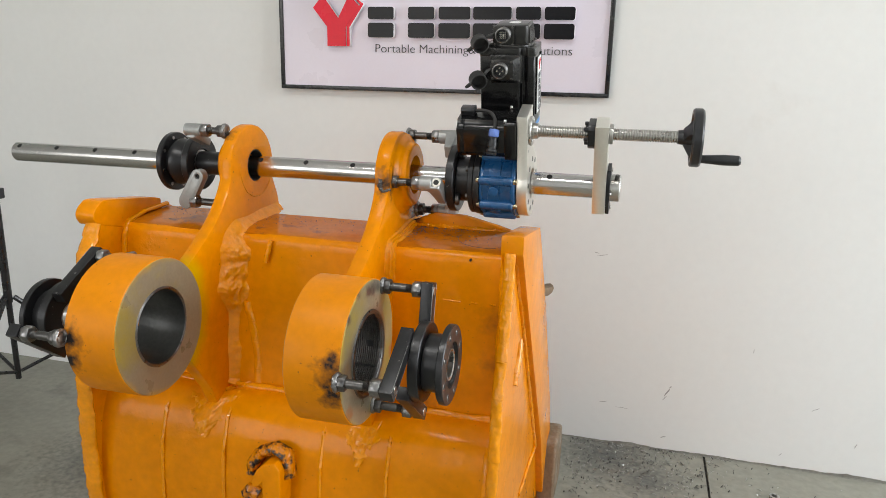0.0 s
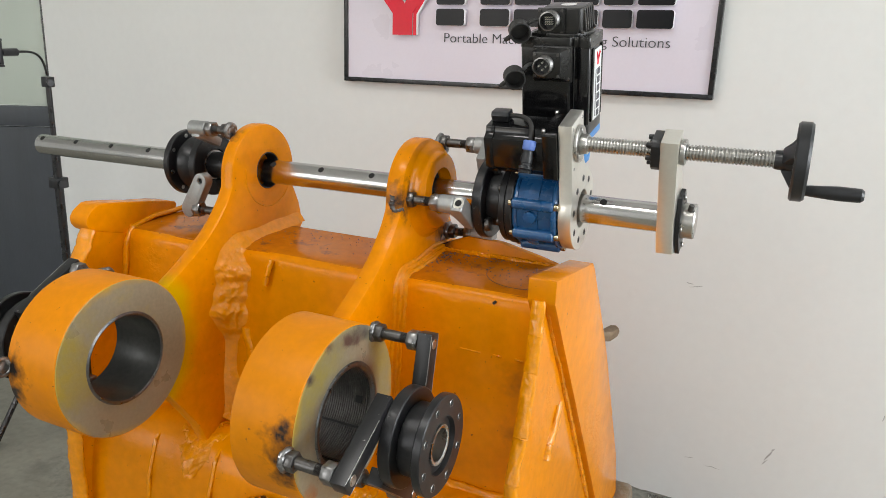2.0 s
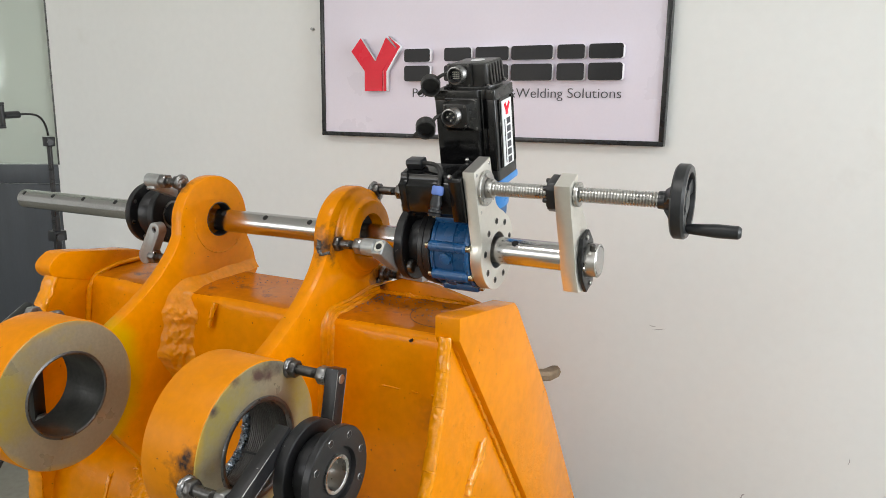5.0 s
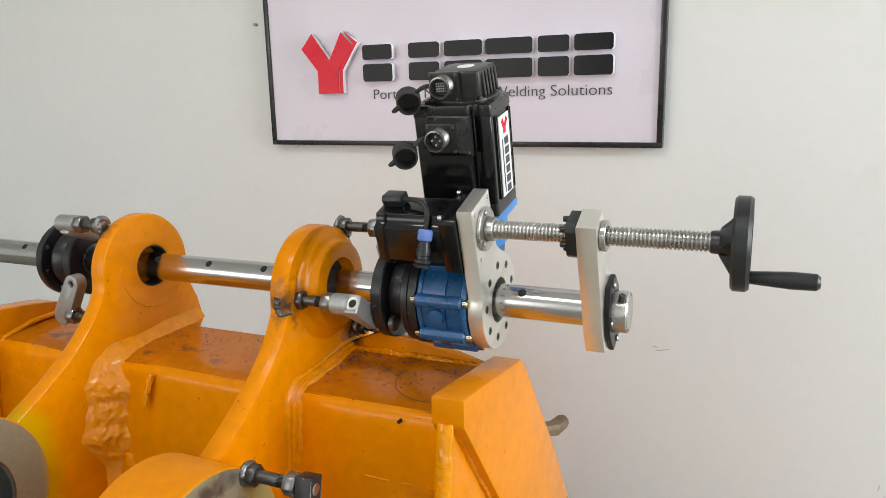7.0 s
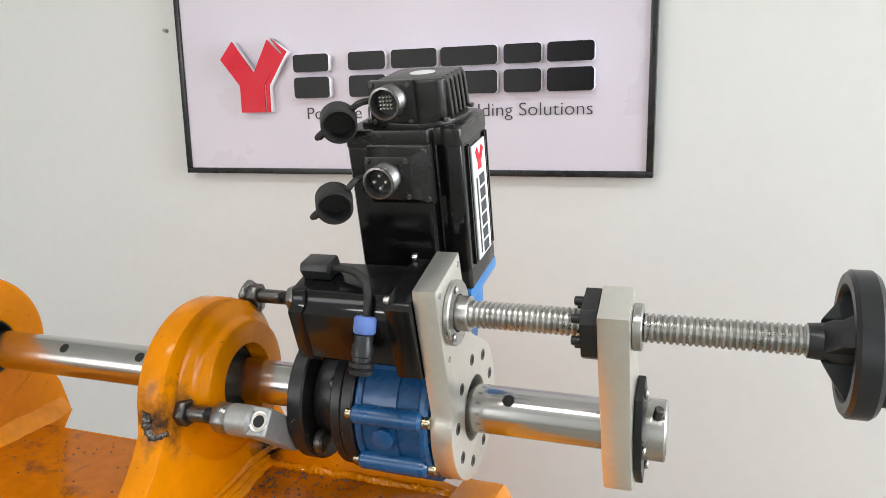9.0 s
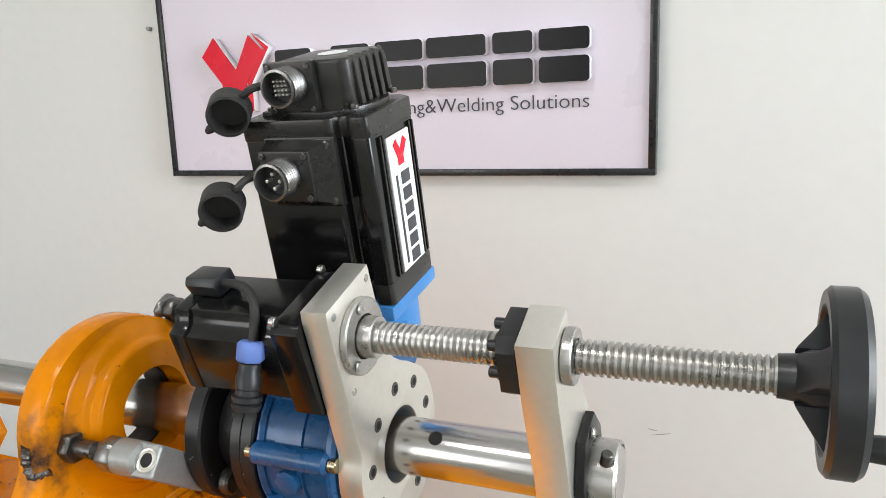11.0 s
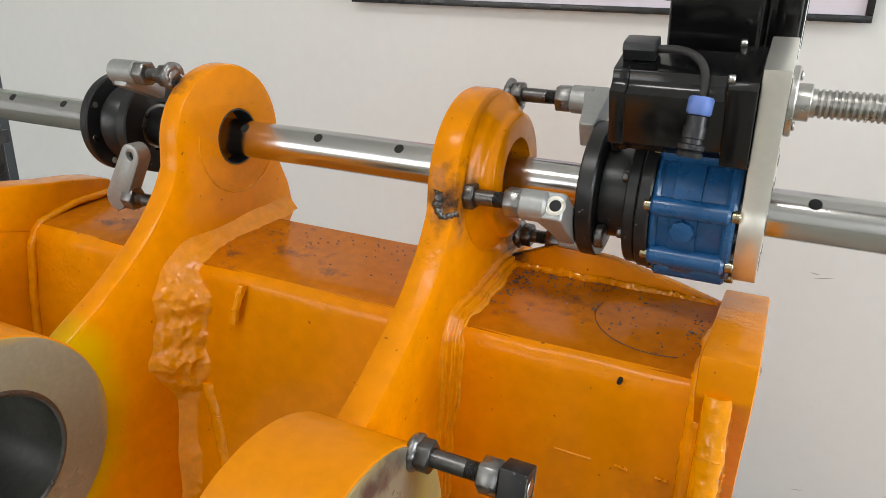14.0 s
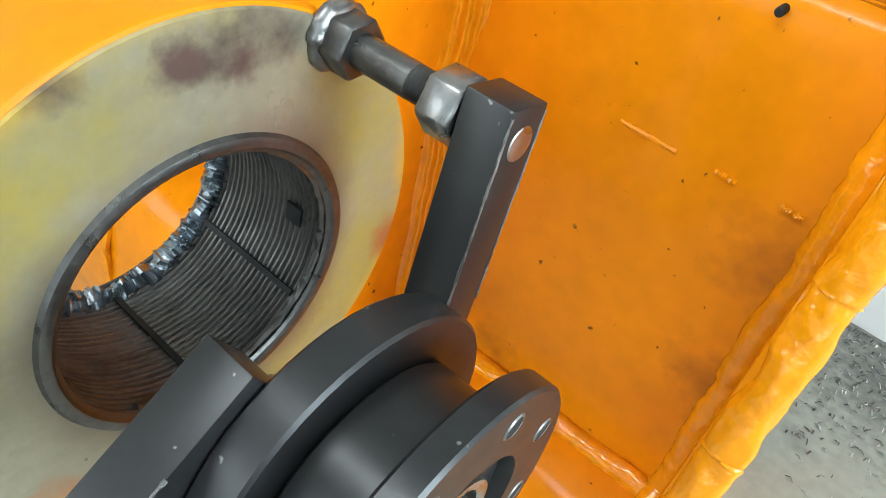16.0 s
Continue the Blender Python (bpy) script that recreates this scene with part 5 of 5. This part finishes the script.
for i in range(8):
    a = math.tau * (i + 0.3) / 8
    part("bolt_hole", disc(-0.9582, -0.9568, 0.0045, 0, 0.0003, 14, (0.062 * math.cos(a), 0.062 * math.sin(a))), "steel", brg)
    part("bolt_hole", disc(-0.9422, -0.9412, 0.0045, 0, 0.0003, 14, (0.062 * math.cos(a), 0.062 * math.sin(a))), "steel", brg)


def link(c, x0, z0, x1, z1, lug_x):
    """A flat cast link with a threaded eye, and the stud that ties it to the lug."""
    ang = math.degrees(math.atan2(z1 - z0, x1 - x0))
    ln = math.hypot(x1 - x0, z1 - z0)
    shape = arc(0, 0, 0.018, 90, 270, 12) + arc(ln, 0, 0.0165, -90, 90, 12)
    b = flat([shape, circle(ln, 0, 0.006, 16)], 0.022, 0.002)
    for v in b.verts:
        v.co = Vector((v.co.x, c - v.co.z + 0.011, v.co.y))
    l = part("link", b, "cast", brg, "grey cast link", at=Matrix.Translation((x0, 0, z0)) @ pose(0, 0, 0, 0, -ang, 0))
    part("thread", disc(-0.001, 0.001, 0.0066, 0, 0.0003, 16), "hole", l, at=Matrix.Translation((ln, c - 0.004, 0)) @ pose(0, 0, 0, 0, 0, 90))
    rod(brg, lug_x, x0 + 0.012, (c, z0), -1)
    return l


link(-0.102, -0.852, -0.078, -0.816, -0.016, -0.752)
link(0.060, -0.850, -0.085, -0.816, -0.030, -0.752)
up = (-0.084, 0.090)
rod(brg, -0.754, -0.812, up, -1)
part("stud_sleeve", disc(-0.856, -0.812, 0.0155, 0, 0.002, 28, up), "cast", brg, "grey cast sleeve")
part("link", box(-0.850, -0.826, -0.010, 0.060, -0.010, 0.010, 0.006), "cast", brg, "grey cast link", at=pose(0, up[0], up[1] - 0.012, -22))

# ---------------------------------------------------------------- tripod with phone holder
tri = thing("tripod", pose(-2.142, 0.556, 0), "black tripod stand with gooseneck phone clamp", "tripod")
part("pole", joined(tube([(0, 0, 0.42), (0, 0, 1.0)], 0.015, 14), tube([(0, 0, 1.0), (0, 0, 1.22)], 0.0095, 14)), "sign_frame", tri)
part("lower_pole", tube([(0, 0, 0.10), (0, 0, 0.44)], 0.011, 12), "sign_frame", tri)
part("pole_clamp", box(-0.016, 0.016, -0.016, 0.016, 1.195, 1.232, 0.004), "plastic", tri)
part("clamp_knob", tube([(0.012, -0.01, 1.212), (0.040, -0.02, 1.212)], [0.005, 0.011], 12), "plastic", tri)
part("collar", box(-0.024, 0.024, -0.024, 0.024, 0.83, 0.87, 0.004), "plastic", tri)
part("collar_knob", tube([(0.02, -0.01, 0.85), (0.05, -0.02, 0.85)], [0.007, 0.014], 12), "plastic", tri)
part("gooseneck", tube(bezier((0, 0, 1.235), (0, -0.01, 1.32), (0.01, -0.05, 1.32), (0.034, -0.135, 1.315), 18), 0.0042, 10), "sign_frame", tri)
part("phone_clamp", joined(box(0.030, 0.050, -0.20, -0.188, 1.27, 1.355, 0.003), box(0.028, 0.052, -0.225, -0.188, 1.350, 1.358, 0.002), box(0.028, 0.052, -0.225, -0.188, 1.267, 1.275, 0.002), tube([(0.034, -0.130, 1.315), (0.040, -0.189, 1.313)], 0.013, 12)), "plastic", tri)
for a in (-75, 45, 165):
    dx, dy = math.cos(radians(a)), math.sin(radians(a))
    part("leg", tube([(0.02 * dx, 0.02 * dy, 0.44), (0.45 * dx, 0.45 * dy, 0.012)], 0.010, 10), "sign_frame", tri)
    part("leg_brace", tube([(0.012 * dx, 0.012 * dy, 0.13), (0.24 * dx, 0.24 * dy, 0.225)], 0.007, 8), "sign_frame", tri)
    part("foot", tube([(0.445 * dx, 0.445 * dy, 0.016), (0.458 * dx, 0.458 * dy, 0.001)], 0.013, 10), "rubber", tri)

# ---------------------------------------------------------------- things on the floor
spanner = thing("spanner", pose(0.70, 0.70, 0.006, 0, 0, 80), "small steel ring spanner lying on the floor", "spanner")
part("shaft", box(-0.14, 0.0, -0.007, 0.007, -0.004, 0.004, 0.002), "steel", spanner)
part("ring", lathe([(-0.006, 0.009), (-0.006, 0.016), (0.006, 0.016), (0.006, 0.009)], 20), "steel", spanner, at=Matrix.Translation((0.012, 0, 0.002)) @ pose(0, 0, 0, 0, 90, 0))

rnd = random.Random(5)
for name, mat, count in (("swarf_bright", "swarf", 420), ("swarf_dark", "swarf_dark", 440)):
    b = bmesh.new()
    for i in range(count):
        x, y = rnd.gauss(0.22, 0.20), min(WALL_Y - 0.01, WALL_Y - abs(rnd.gauss(0.0, 0.21)))
        if x < 0.02:
            continue
        a, l, w = rnd.uniform(0, 6.28), rnd.uniform(0.0015, 0.010), rnd.uniform(0.0006, 0.0016)
        d, s = Vector((math.cos(a), math.sin(a), 0)), Vector((-math.sin(a), math.cos(a), 0))
        p = Vector((x, y, 0.001))
        h = rnd.uniform(0.001, 0.006)
        vs = [b.verts.new(p + q) for q in (-d * l - s * w, -d * l + s * w, s * w * 1.6 + Vector((0, 0, h)), -s * w + Vector((0, 0, h)), d * l - s * w, d * l + s * w)]
        b.faces.new((vs[0], vs[1], vs[2], vs[3]))
        b.faces.new((vs[3], vs[2], vs[5], vs[4]))
    tagged(part(name, b, mat, None, smooth=0), "scattered steel turnings on the floor by the wall", "swarf", kind="stuff")

b = bmesh.new()
for i in range(420):
    x, y = rnd.uniform(-0.99, -0.09), -0.115 + 0.145 * rnd.random() ** 0.45
    if i > 220:
        x, y = rnd.choice(((-0.075 - abs(rnd.gauss(0, 0.012)), y), (rnd.uniform(-0.32, -0.08), 0.030 - abs(rnd.gauss(0, 0.012))), (-0.305 + abs(rnd.gauss(0, 0.010)), y), (rnd.uniform(-0.32, -0.08), y)))
    if -0.40 < x < -0.33 or -0.77 < x < -0.69:
        continue
    z = 0.9765 - 0.05 * max(0.0, -0.02 - y)
    a, l, w = rnd.uniform(0, 6.28), rnd.uniform(0.0006, 0.0024), rnd.uniform(0.0005, 0.0012)
    d, q = Vector((math.cos(a), math.sin(a), 0)), Vector((-math.sin(a), math.cos(a), 0))
    p = Vector((x, y, z))
    top = p + Vector((0, 0, 0.0015))
    vs = [b.verts.new(v) for v in (p - d * l - q * w, p + d * l - q * w, p + d * l + q * w, p - d * l + q * w, top)]
    for f in ((0, 1, 4), (1, 2, 4), (2, 3, 4), (3, 0, 4)):
        b.faces.new([vs[k] for k in f])
tagged(part("metal_grit", b, "swarf_dark", None, smooth=0), "dark metal grit lying on the bucket", "swarf", kind="stuff")

for x, z, l, w, a in ((0.088, 0.714, 0.040, 0.0014, 8), (0.070, 0.722, 0.022, 0.0012, -10), (0.352, 0.228, 0.040, 0.0034, 62), (0.345, 0.205, 0.022, 0.0018, 55), (0.362, 0.250, 0.012, 0.0022, 40), (0.62, 0.42, 0.020, 0.0014, 80),
                      (0.353, 0.052, 0.022, 0.0026, 14), (0.20, 0.145, 0.050, 0.0010, -8), (0.13, 0.16, 0.030, 0.0010, 12), (0.84, 0.235, 0.030, 0.0014, 35), (0.98, 0.12, 0.020, 0.0020, 75), (0.75, 0.05, 0.016, 0.0016, 50)):
    b = bmesh.new()
    n = 12
    top, low = [], []
    for i in range(n + 1):
        u = i / n
        h = w * math.sin(math.pi * u) ** 0.6 * (0.6 + 0.7 * abs(noise.noise((u * 6, x * 90, z * 70))))
        c = 0.12 * l * noise.noise((u * 2.5, z * 50, x * 30))
        top.append(b.verts.new(((u - 0.5) * l, -0.0003, c + h)))
        low.append(b.verts.new(((u - 0.5) * l, -0.0003, c - h)))
    for i in range(n):
        b.faces.new((low[i], low[i + 1], top[i + 1], top[i]))
    tagged(part("scuff_mark", b, "scuff", None, smooth=0, at=pose(x, WALL_Y - 0.0003, z, 0, -a, 0)), "small grey scuff on the white wall", "scuff mark", "wall scuffs")
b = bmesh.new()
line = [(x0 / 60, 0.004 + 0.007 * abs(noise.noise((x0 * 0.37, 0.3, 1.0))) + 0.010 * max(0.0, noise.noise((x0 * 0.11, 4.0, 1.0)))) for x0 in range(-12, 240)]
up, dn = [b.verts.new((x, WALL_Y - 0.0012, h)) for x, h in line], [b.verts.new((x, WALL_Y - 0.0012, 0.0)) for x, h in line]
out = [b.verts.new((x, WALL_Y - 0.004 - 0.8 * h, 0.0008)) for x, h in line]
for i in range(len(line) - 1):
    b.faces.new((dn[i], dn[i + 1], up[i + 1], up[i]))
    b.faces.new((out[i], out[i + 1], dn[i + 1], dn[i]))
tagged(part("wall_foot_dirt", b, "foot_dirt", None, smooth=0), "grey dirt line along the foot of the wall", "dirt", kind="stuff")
peg = thing("wall_peg", pose(-1.171, WALL_Y, 1.625), "small grey peg in the wall beside the sign", "peg")
part("pin", tube([(0, 0.0, 0), (0, -0.012, 0)], 0.005, 12), "cast", peg)
